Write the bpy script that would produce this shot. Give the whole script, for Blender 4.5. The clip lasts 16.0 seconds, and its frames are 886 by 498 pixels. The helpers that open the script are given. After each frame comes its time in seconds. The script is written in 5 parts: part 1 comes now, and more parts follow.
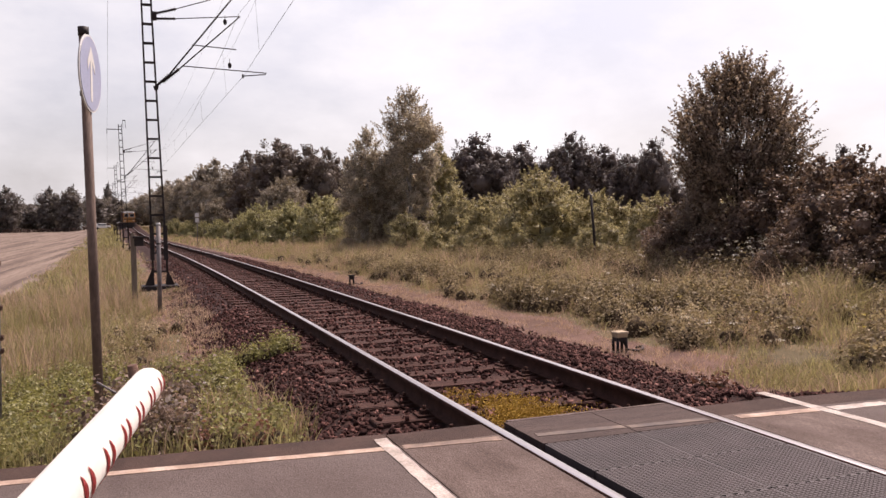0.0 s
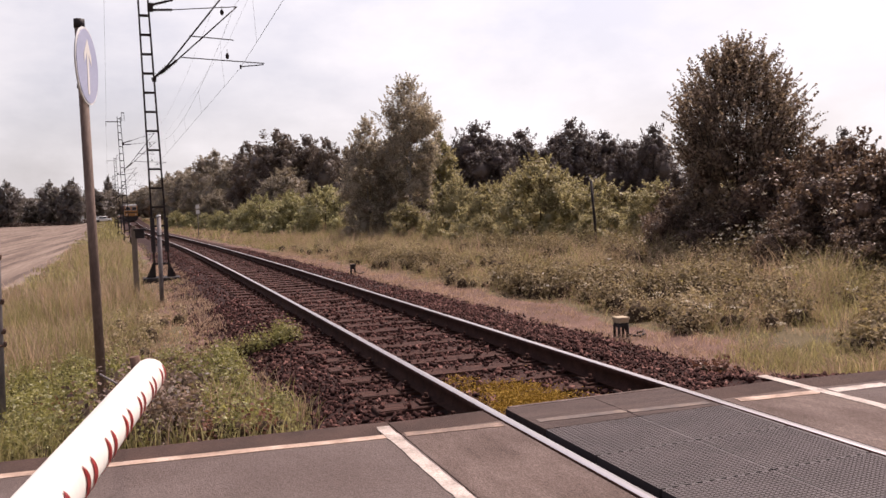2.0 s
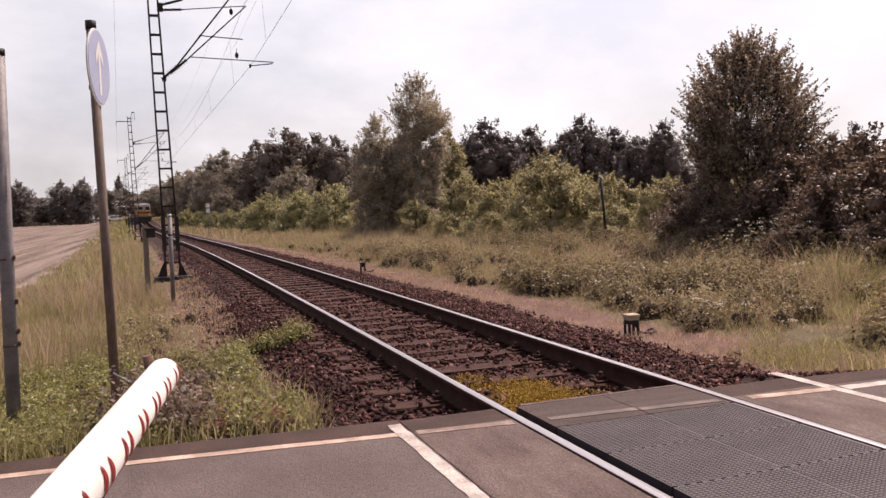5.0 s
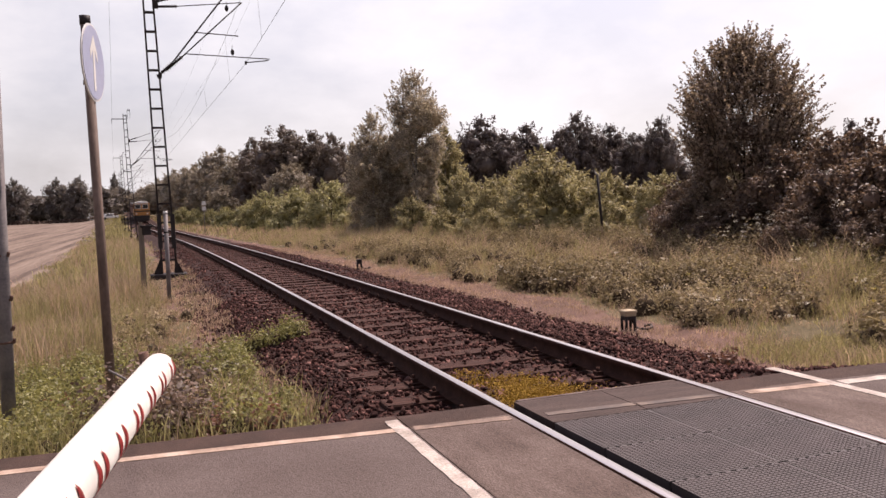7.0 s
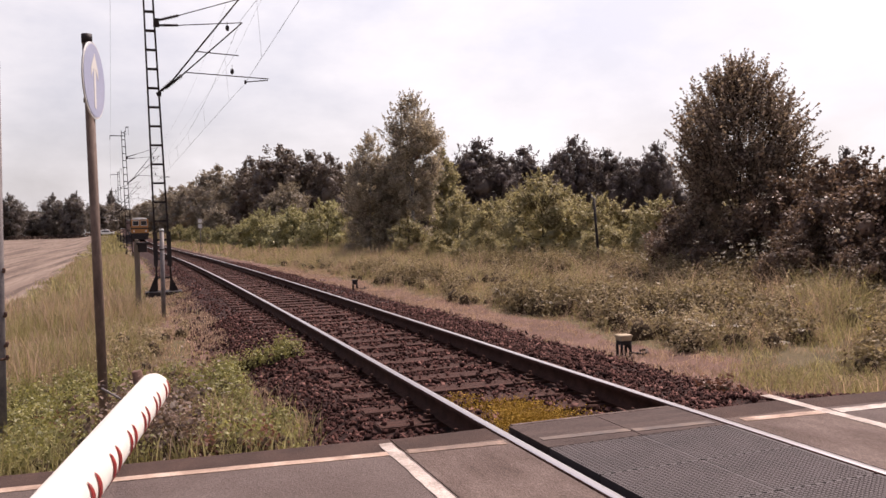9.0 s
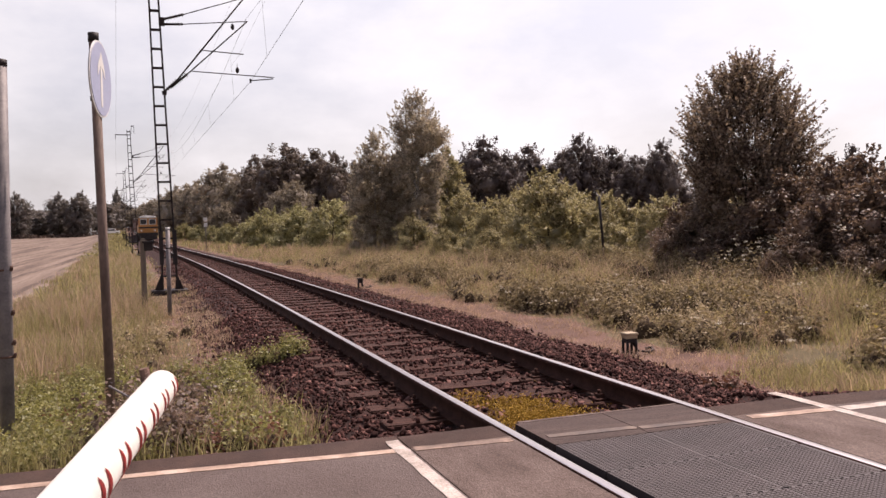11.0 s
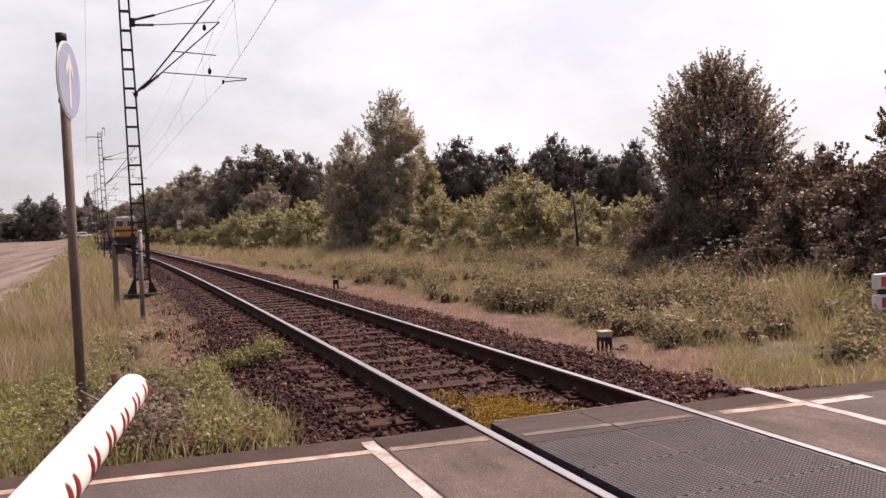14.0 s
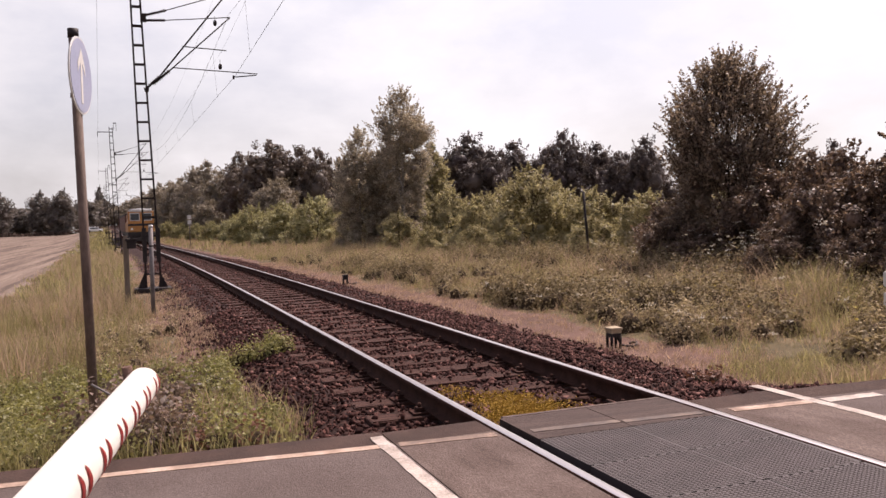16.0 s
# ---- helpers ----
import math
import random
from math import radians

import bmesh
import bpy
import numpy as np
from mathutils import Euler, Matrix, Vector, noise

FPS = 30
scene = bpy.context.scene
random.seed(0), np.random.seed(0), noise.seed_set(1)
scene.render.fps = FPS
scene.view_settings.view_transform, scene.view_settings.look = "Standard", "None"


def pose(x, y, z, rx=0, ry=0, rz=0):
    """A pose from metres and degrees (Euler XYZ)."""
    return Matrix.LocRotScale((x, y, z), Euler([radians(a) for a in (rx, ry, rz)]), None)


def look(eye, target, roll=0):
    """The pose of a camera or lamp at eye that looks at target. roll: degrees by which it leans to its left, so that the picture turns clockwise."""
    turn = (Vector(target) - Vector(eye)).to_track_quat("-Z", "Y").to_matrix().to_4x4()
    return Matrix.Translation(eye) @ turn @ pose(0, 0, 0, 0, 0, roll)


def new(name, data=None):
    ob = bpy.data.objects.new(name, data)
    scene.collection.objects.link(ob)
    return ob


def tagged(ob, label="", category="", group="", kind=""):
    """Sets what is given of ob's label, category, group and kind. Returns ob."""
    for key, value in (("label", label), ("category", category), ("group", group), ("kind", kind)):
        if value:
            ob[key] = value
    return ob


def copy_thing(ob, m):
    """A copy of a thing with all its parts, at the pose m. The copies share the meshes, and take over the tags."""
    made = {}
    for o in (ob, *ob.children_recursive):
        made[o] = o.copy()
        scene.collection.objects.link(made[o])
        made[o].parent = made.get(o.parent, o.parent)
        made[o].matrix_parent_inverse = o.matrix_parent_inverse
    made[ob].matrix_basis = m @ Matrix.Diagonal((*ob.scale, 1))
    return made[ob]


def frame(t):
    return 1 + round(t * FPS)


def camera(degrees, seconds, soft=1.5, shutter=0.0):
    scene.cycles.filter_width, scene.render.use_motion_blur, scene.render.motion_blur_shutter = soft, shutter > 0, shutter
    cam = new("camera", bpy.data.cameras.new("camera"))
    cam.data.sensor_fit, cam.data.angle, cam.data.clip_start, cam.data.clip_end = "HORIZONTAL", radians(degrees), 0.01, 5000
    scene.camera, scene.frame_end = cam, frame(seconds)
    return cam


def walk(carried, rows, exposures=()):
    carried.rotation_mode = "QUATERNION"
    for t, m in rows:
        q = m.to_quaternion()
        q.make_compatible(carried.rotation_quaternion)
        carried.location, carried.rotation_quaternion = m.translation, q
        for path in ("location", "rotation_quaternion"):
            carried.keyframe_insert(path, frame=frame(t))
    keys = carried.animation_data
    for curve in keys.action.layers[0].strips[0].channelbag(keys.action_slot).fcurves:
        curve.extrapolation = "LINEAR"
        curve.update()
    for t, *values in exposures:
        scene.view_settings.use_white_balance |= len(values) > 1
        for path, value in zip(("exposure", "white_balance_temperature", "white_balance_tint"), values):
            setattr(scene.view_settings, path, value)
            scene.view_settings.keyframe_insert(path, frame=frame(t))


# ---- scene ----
cam = camera(57.35, 16.0, soft=1.5)
PATH = [
    (0, (-0.000, 0.000, 1.379), (3.4575, 9.3775, 1.0502), -1.123),
    (0.5, (0.001, -0.002, 1.385), (3.4629, 9.3706, 0.9836), -1.118),
    (1, (-0.001, -0.012, 1.381), (3.4046, 9.3813, 0.9597), -1.343),
    (1.5, (0.000, -0.008, 1.375), (3.4446, 9.3691, 0.9283), -1.578),
    (2, (0.009, -0.010, 1.375), (3.4468, 9.3690, 0.9025), -1.913),
    (2.5, (0.004, -0.011, 1.377), (3.4346, 9.3718, 0.9352), -1.987),
    (3, (0.003, -0.007, 1.374), (3.4360, 9.3743, 0.9155), -1.903),
    (3.5, (-0.001, 0.007, 1.376), (3.4228, 9.3873, 0.8444), -1.963),
    (4, (0.006, 0.002, 1.374), (3.3913, 9.3944, 0.8149), -2.213),
    (4.2, (-0.003, -0.027, 1.385), (3.3494, 9.3807, 0.8707), -2.162),
    (6.5, (0.004, -0.001, 1.372), (3.3208, 9.4202, 0.8789), -2.222),
    (7, (0.003, -0.001, 1.368), (3.3681, 9.4013, 0.8355), -2.312),
    (7.5, (0.001, 0.007, 1.370), (3.3271, 9.4239, 0.8576), -2.223),
    (8, (0.012, -0.009, 1.372), (3.4674, 9.3686, 1.0207), -2.191),
    (8.5, (0.002, -0.001, 1.373), (3.4899, 9.3641, 1.0138), -1.855),
    (9, (-0.005, -0.002, 1.378), (3.4203, 9.3889, 1.1040), -1.473),
    (11.5, (-0.014, -0.001, 1.372), (3.3240, 9.4200, 1.0640), -1.603),
    (12, (-0.010, -0.003, 1.373), (3.3012, 9.4268, 1.0320), -1.594),
    (12.5, (-0.012, -0.001, 1.374), (3.3224, 9.4216, 1.0600), -1.597),
    (13, (-0.005, 0.001, 1.370), (3.4271, 9.3835, 0.9440), -1.954),
    (13.5, (0.003, -0.011, 1.372), (3.6362, 9.2995, 1.0473), -1.880),
    (14, (-0.002, -0.005, 1.368), (3.6428, 9.3022, 1.0753), -2.011),
    (14.5, (-0.004, -0.003, 1.370), (3.5591, 9.3352, 1.0542), -1.889),
    (15, (-0.008, -0.010, 1.373), (3.5273, 9.3393, 1.0755), -1.942),
    (15.5, (-0.004, -0.008, 1.369), (3.5348, 9.3394, 1.0307), -1.851),
    (16, (-0.004, -0.010, 1.368), (3.5305, 9.3383, 1.0266), -1.828),
]
walk(cam, [(t, look(eye, target, roll)) for t, eye, target, roll in PATH],
     exposures=((0.0, 0.30, 6800, 22), (16.0, 0.30, 6800, 22)))

# ---- world and sun ----
SUN_AZ, SUN_EL = 58.0, 58.0      # degrees to the right of the track's way ahead, and above the ground
world = bpy.data.worlds.new("sky")
scene.world = world
world.use_nodes = True
wn, wl = world.node_tree.nodes, world.node_tree.links
wn.clear()
w_out, w_bg = wn.new("ShaderNodeOutputWorld"), wn.new("ShaderNodeBackground")
sky = wn.new("ShaderNodeTexSky")
sky.sky_type, sky.sun_disc = "NISHITA", False
sky.sun_elevation, sky.sun_rotation = radians(SUN_EL), radians(SUN_AZ)
sky.dust_density, sky.air_density = 4.0, 1.0
w_co = wn.new("ShaderNodeTexCoord")
w_map = wn.new("ShaderNodeMapping")
w_map.inputs["Scale"].default_value = (1.0, 1.0, 2.0)
w_no = wn.new("ShaderNodeTexNoise")
w_no.inputs["Scale"].default_value, w_no.inputs["Detail"].default_value, w_no.inputs["Roughness"].default_value = 2.6, 7.0, 0.58
w_ramp = wn.new("ShaderNodeValToRGB")
w_ramp.color_ramp.elements[0].position, w_ramp.color_ramp.elements[1].position = 0.36, 0.64
w_ramp.color_ramp.elements[0].color = (0.50, 0.50, 0.50, 1)
w_ramp.color_ramp.elements[1].color = (1.0, 1.0, 1.0, 1)
w_scale = wn.new("ShaderNodeMix")
w_scale.data_type, w_scale.blend_type = "RGBA", "MULTIPLY"
w_scale.inputs["Factor"].default_value = 1.0
w_scale.inputs["B"].default_value = (0.105, 0.105, 0.112, 1)
w_mix = wn.new("ShaderNodeMix")
w_mix.data_type = "RGBA"
w_mix.inputs["B"].default_value = (0.95, 0.985, 1.0, 1)
wl.new(w_co.outputs["Generated"], w_map.inputs["Vector"])
wl.new(w_map.outputs["Vector"], w_no.inputs["Vector"])
wl.new(w_no.outputs["Fac"], w_ramp.inputs["Fac"])
wl.new(sky.outputs["Color"], w_scale.inputs["A"])
wl.new(w_scale.outputs["Result"], w_mix.inputs["A"])
# the haze is thick low down and thins towards the zenith
w_sep = wn.new("ShaderNodeSeparateXYZ")
wl.new(w_co.outputs["Generated"], w_sep.inputs["Vector"])
w_thin = wn.new("ShaderNodeMapRange")
w_thin.inputs["From Min"].default_value, w_thin.inputs["From Max"].default_value = 0.30, 0.62
w_thin.inputs["To Min"].default_value, w_thin.inputs["To Max"].default_value = 1.0, 0.06
wl.new(w_sep.outputs["Z"], w_thin.inputs["Value"])
w_haze = wn.new("ShaderNodeMath")
w_haze.operation = "MULTIPLY"
wl.new(w_ramp.outputs["Color"], w_haze.inputs[0])
wl.new(w_thin.outputs["Result"], w_haze.inputs[1])
wl.new(w_haze.outputs["Value"], w_mix.inputs["Factor"])
wl.new(w_mix.outputs["Result"], w_bg.inputs["Color"])
# and it is brighter towards the sun
w_dot = wn.new("ShaderNodeVectorMath")
w_dot.operation = "DOT_PRODUCT"
w_dot.inputs[1].default_value = (math.sin(radians(SUN_AZ)) * math.cos(radians(SUN_EL)), math.cos(radians(SUN_AZ)) * math.cos(radians(SUN_EL)), math.sin(radians(SUN_EL)))
wl.new(w_co.outputs["Generated"], w_dot.inputs[0])
w_glow = wn.new("ShaderNodeMapRange")
w_glow.inputs["From Min"].default_value, w_glow.inputs["From Max"].default_value = 0.0, 1.0
w_glow.inputs["To Min"].default_value, w_glow.inputs["To Max"].default_value = 0.68, 1.08
wl.new(w_dot.outputs["Value"], w_glow.inputs["Value"])
wl.new(w_glow.outputs["Result"], w_bg.inputs["Strength"])
wl.new(w_bg.outputs["Background"], w_out.inputs["Surface"])

sun_lamp = bpy.data.lights.new("sun", "SUN")
sun_lamp.energy, sun_lamp.angle, sun_lamp.color = 5.0, radians(0.6), (1.0, 0.93, 0.84)
sun_way = Vector((math.sin(radians(SUN_AZ)) * math.cos(radians(SUN_EL)), math.cos(radians(SUN_AZ)) * math.cos(radians(SUN_EL)), math.sin(radians(SUN_EL))))
sun_ob = new("sun", sun_lamp)
sun_ob.matrix_world = look(sun_way * 50, (0, 0, 0))

# ---- materials ----
def rgb(c):
    return (*c, 1.0)


def material(name, stops, scale=6.0, detail=6.0, rough=0.8, metal=0.0, bump=0.0, bump_scale=60.0, fine=0.0, spread=0.0, leaf=0.0, coat=0.0, spec=0.4, stretch=(1, 1, 1)):
    """A procedural surface: a noise ramp through stops (position, colour), finer grain on top, bump, a random tint
    by object or by piece (spread), and light let through (leaf)."""
    m = bpy.data.materials.new(name)
    m.use_nodes = True
    n, l = m.node_tree.nodes, m.node_tree.links
    b = n["Principled BSDF"]
    out = n["Material Output"]
    co = n.new("ShaderNodeTexCoord")
    mp = n.new("ShaderNodeMapping")
    mp.inputs["Scale"].default_value = stretch
    geo = n.new("ShaderNodeNewGeometry")
    l.new(geo.outputs["Position"] if name.startswith("ground") else co.outputs["Object"], mp.inputs["Vector"])
    tex = n.new("ShaderNodeTexNoise")
    tex.inputs["Scale"].default_value, tex.inputs["Detail"].default_value, tex.inputs["Roughness"].default_value = scale, detail, 0.6
    l.new(mp.outputs["Vector"], tex.inputs["Vector"])
    ramp = n.new("ShaderNodeValToRGB")
    el = ramp.color_ramp.elements
    while len(el) < len(stops):
        el.new(0.5)
    for e, (p, c) in zip(el, stops):
        e.position, e.color = p, rgb(c)
    fac = tex.outputs["Fac"]
    if spread:
        rnd = geo.outputs["Random Per Island"]
        mixf = n.new("ShaderNodeMix")
        mixf.inputs["Factor"].default_value = spread
        l.new(fac, mixf.inputs["A"])
        l.new(rnd, mixf.inputs["B"])
        fac = mixf.outputs["Result"]
    l.new(fac, ramp.inputs["Fac"])
    col = ramp.outputs["Color"]
    if fine:
        t2 = n.new("ShaderNodeTexNoise")
        t2.inputs["Scale"].default_value, t2.inputs["Detail"].default_value = bump_scale, 3.0
        l.new(mp.outputs["Vector"], t2.inputs["Vector"])
        r2 = n.new("ShaderNodeMapRange")
        r2.inputs["From Min"].default_value, r2.inputs["From Max"].default_value = 0.3, 0.7
        r2.inputs["To Min"].default_value, r2.inputs["To Max"].default_value = 1.0 - fine, 1.0 + fine
        l.new(t2.outputs["Fac"], r2.inputs["Value"])
        mu = n.new("ShaderNodeMix")
        mu.data_type, mu.blend_type = "RGBA", "MULTIPLY"
        mu.inputs["Factor"].default_value = 1.0
        l.new(col, mu.inputs["A"])
        l.new(r2.outputs["Result"], mu.inputs["B"])
        col = mu.outputs["Result"]
    l.new(col, b.inputs["Base Color"])
    b.inputs["Roughness"].default_value, b.inputs["Metallic"].default_value = rough, metal
    b.inputs["Specular IOR Level"].default_value = spec
    if coat:
        b.inputs["Coat Weight"].default_value, b.inputs["Coat Roughness"].default_value = coat, 0.15
    if bump:
        t3 = n.new("ShaderNodeTexNoise")
        t3.inputs["Scale"].default_value, t3.inputs["Detail"].default_value = bump_scale, 4.0
        l.new(mp.outputs["Vector"], t3.inputs["Vector"])
        bp = n.new("ShaderNodeBump")
        bp.inputs["Strength"].default_value, bp.inputs["Distance"].default_value = bump, 0.01
        l.new(t3.outputs["Fac"], bp.inputs["Height"])
        l.new(bp.outputs["Normal"], b.inputs["Normal"])
    if leaf:
        tr = n.new("ShaderNodeBsdfTranslucent")
        # light that comes through a leaf is brighter and yellower than what it throws back
        thru = n.new("ShaderNodeMix")
        thru.data_type, thru.blend_type = "RGBA", "MULTIPLY"
        thru.inputs["Factor"].default_value = 1.0
        thru.inputs["B"].default_value = (1.25, 1.25, 1.02, 1)
        l.new(col, thru.inputs["A"])
        l.new(thru.outputs["Result"], tr.inputs["Color"])
        ms = n.new("ShaderNodeMixShader")
        ms.inputs["Fac"].default_value = leaf
        l.new(b.outputs["BSDF"], ms.inputs[1])
        l.new(tr.outputs["BSDF"], ms.inputs[2])
        l.new(ms.outputs["Shader"], out.inputs["Surface"])
    return m


def leafy(name, dark, mid, light, leaf=0.35, rough=0.5, spec=0.3):
    return material(name, ((0.15, dark), (0.5, mid), (0.9, light)), scale=0.5, rough=rough, spread=0.6, leaf=leaf, spec=spec)


M_ASPHALT = material("asphalt", ((0.3, (0.082, 0.059, 0.052)), (0.55, (0.108, 0.081, 0.073)), (0.75, (0.138, 0.104, 0.094))), scale=0.9, rough=0.85, bump=0.8, bump_scale=110, fine=0.35, spec=0.18)
M_SHOULDER = material("asphalt_dirty", ((0.3, (0.0380, 0.0238, 0.0195)), (0.7, (0.0712, 0.0426, 0.0343))), scale=2.5, rough=0.9, bump=0.6, bump_scale=120, fine=0.25, spec=0.18)
M_CONCRETE = material("concrete", ((0.3, (0.0666, 0.0440, 0.0364)), (0.52, (0.1090, 0.0779, 0.0666)), (0.8, (0.1766, 0.1320, 0.1140))), scale=2.2, detail=9, rough=0.9, bump=0.6, bump_scale=70, fine=0.35, spec=0.18, stretch=(1.6, 0.6, 1))
M_LINE = material("road_paint", ((0.3, (0.17, 0.108, 0.078)), (0.5, (0.35, 0.245, 0.185)), (0.75, (0.50, 0.395, 0.325))), scale=5.0, rough=0.8, bump=0.3, bump_scale=70, fine=0.2)
M_LINE_WHITE = material("road_paint_white", ((0.28, (0.1980, 0.1564, 0.1316)), (0.42, (0.3330, 0.2760, 0.2397)), (0.65, (0.4500, 0.3864, 0.3431))), scale=7.0, detail=8, rough=0.8, bump=0.3, bump_scale=70, fine=0.25)
M_LINE_WORN = material("road_paint_worn", ((0.3, (0.12, 0.085, 0.07)), (0.55, (0.19, 0.13, 0.10)), (0.75, (0.32, 0.22, 0.165))), scale=9.0, rough=0.85, bump=0.3, bump_scale=70, fine=0.2)
M_LINE_FAINT = material("road_paint_faint", ((0.35, (0.085, 0.066, 0.060)), (0.55, (0.13, 0.095, 0.078)), (0.75, (0.20, 0.145, 0.112))), scale=6.0, rough=0.85, fine=0.2)
M_RUBBER_DIRTY = material("rubber_dirty", ((0.3, (0.046, 0.031, 0.027)), (0.7, (0.082, 0.056, 0.049))), scale=3.0, rough=0.85, bump=0.4, bump_scale=90, fine=0.25, spec=0.18, stretch=(0.5, 3, 1))
M_RUBBER = material("rubber", ((0.3, (0.0456, 0.0353, 0.0353)), (0.7, (0.0741, 0.0576, 0.0563))), scale=2.0, rough=0.7, fine=0.15, bump_scale=80)
M_STUD = material("rubber_stud", ((0.3, (0.060, 0.047, 0.046)), (0.7, (0.092, 0.072, 0.070))), scale=3.0, rough=0.75)
M_BLACK = material("black_gap", ((0.3, (0.012, 0.010, 0.010)), (0.7, (0.025, 0.02, 0.02))), rough=0.9, spec=0.1)
M_RAIL = material("rail_rust", ((0.3, (0.0286, 0.0133, 0.0104)), (0.7, (0.0638, 0.0294, 0.0228))), scale=8.0, rough=0.9, bump=0.3, bump_scale=80, fine=0.25, spec=0.1)
M_RAILTOP = material("rail_polished", ((0.3, (0.44, 0.405, 0.405)), (0.7, (0.55, 0.51, 0.50))), scale=20.0, rough=0.33, metal=1.0, stretch=(8, 0.4, 8))
M_SLEEPER = material("sleeper_wood", ((0.25, (0.0209, 0.0091, 0.0070)), (0.5, (0.0495, 0.0217, 0.0163)), (0.8, (0.0924, 0.0432, 0.0335))), scale=5.0, rough=0.9, bump=0.8, bump_scale=40, fine=0.3, stretch=(0.5, 4, 4), spec=0.18)
M_STONE = material("ballast_stone", ((0.1, (0.0205, 0.0082, 0.0073)), (0.45, (0.0492, 0.0216, 0.0186)), (0.78, (0.1077, 0.0492, 0.0414)), (1.0, (0.2975, 0.1598, 0.1362))), scale=2.0, rough=0.9, spread=0.8, bump=0.5, bump_scale=60, spec=0.1)
M_BED = material("ground_ballast", ((0.3, (0.0134, 0.0058, 0.0049)), (0.5, (0.0314, 0.0139, 0.0114)), (0.7, (0.0582, 0.0268, 0.0214))), scale=16.0, detail=8, rough=0.95, bump=1.0, bump_scale=22, fine=0.5, spec=0.18)
M_DIRT = material("ground_dirt", ((0.3, (0.0752, 0.0425, 0.0328)), (0.5, (0.1203, 0.0688, 0.0529)), (0.75, (0.1739, 0.1037, 0.0823))), scale=1.5, detail=8, rough=0.95, bump=0.8, bump_scale=30, fine=0.3, spec=0.18)
# turf tone lowered to stand for shade in the gaps between plants
M_TURF = material("ground_turf", ((0.3, (0.052, 0.040, 0.021)), (0.5, (0.100, 0.077, 0.042)), (0.75, (0.17, 0.13, 0.075))), scale=1.4, detail=8, rough=0.95, bump=1.0, bump_scale=25, fine=0.4, spec=0.18)
M_FIELD = material("ground_field", ((0.34, (0.062, 0.042, 0.032)), (0.46, (0.128, 0.091, 0.072)), (0.62, (0.205, 0.154, 0.123))), scale=0.5, detail=9, rough=0.95, bump=0.9, bump_scale=9, fine=0.22, stretch=(3.2, 0.05, 1), spec=0.18)
M_BARK = material("bark", ((0.3, (0.0325, 0.0236, 0.0180)), (0.7, (0.0910, 0.0682, 0.0540))), scale=9.0, rough=0.9, bump=0.8, bump_scale=30, stretch=(3, 3, 0.7), spec=0.15)
M_BIRCHBARK = material("birch_bark", ((0.35, (0.06, 0.05, 0.045)), (0.55, (0.42, 0.38, 0.34)), (0.8, (0.55, 0.51, 0.47))), scale=6.0, rough=0.8, bump=0.4, bump_scale=30, stretch=(1, 1, 4))
# leaves of the distant trees: colours lightened to stand in for aerial haze
L_DARK = leafy("leaf_dark", (0.0578, 0.0385, 0.0391), (0.0917, 0.0706, 0.0645), (0.1490, 0.1126, 0.0988), leaf=0.2)
L_WOOD = leafy("leaf_wood", (0.0843, 0.0554, 0.0507), (0.1318, 0.1020, 0.0839), (0.2197, 0.1682, 0.1325), leaf=0.25)
L_HAZE = leafy("leaf_far_hazed", (0.0909, 0.0772, 0.0749), (0.1406, 0.1184, 0.1073), (0.1902, 0.1583, 0.1373), leaf=0.3)
L_MID = leafy("leaf_grey_hazed", (0.1590, 0.1309, 0.1037), (0.2480, 0.2056, 0.1613), (0.3689, 0.3034, 0.2304), leaf=0.3)
L_BIRCH = leafy("leaf_birch", (0.1704, 0.1238, 0.1060), (0.3295, 0.2807, 0.2203), (0.6085, 0.5150, 0.4211), leaf=0.42)
L_WILLOW = leafy("leaf_willow", (0.0926, 0.0573, 0.0471), (0.2068, 0.1529, 0.1148), (0.4402, 0.3276, 0.2558), leaf=0.36)
L_SHRUB = leafy("leaf_shrub", (0.1392, 0.1036, 0.0567), (0.3026, 0.2647, 0.1439), (0.6054, 0.5215, 0.3190), leaf=0.42)
L_HEDGE = leafy("leaf_hedge", (0.1569, 0.1238, 0.0671), (0.2999, 0.2771, 0.1467), (0.5331, 0.4878, 0.2796), leaf=0.42)
L_ELDER = leafy("leaf_elder", (0.0551, 0.0314, 0.0252), (0.1372, 0.0918, 0.0682), (0.3124, 0.2110, 0.1619), leaf=0.34)
L_BLOSSOM = leafy("blossom", (0.45, 0.39, 0.33), (0.62, 0.56, 0.48), (0.78, 0.73, 0.66), leaf=0.2)
L_YELLOW = leafy("blossom_yellow", (0.45, 0.34, 0.05), (0.60, 0.48, 0.08), (0.70, 0.60, 0.15), leaf=0.2)
L_GRASS = leafy("grass_green", (0.1368, 0.1026, 0.0534), (0.2637, 0.2286, 0.1153), (0.4857, 0.4155, 0.2293), leaf=0.42, rough=0.7, spec=0.15)
L_STRAW = leafy("grass_straw", (0.2172, 0.1483, 0.1101), (0.3766, 0.2614, 0.1987), (0.5872, 0.4255, 0.3380), leaf=0.38, rough=0.75, spec=0.12)
L_WEED = leafy("weed", (0.0844, 0.0832, 0.0275), (0.1989, 0.1834, 0.0626), (0.3856, 0.3486, 0.1419), leaf=0.38)
L_BRAMBLE = leafy("bramble", (0.0731, 0.0471, 0.0299), (0.1766, 0.1357, 0.0767), (0.4447, 0.3485, 0.2141), leaf=0.3, rough=0.6, spec=0.1)
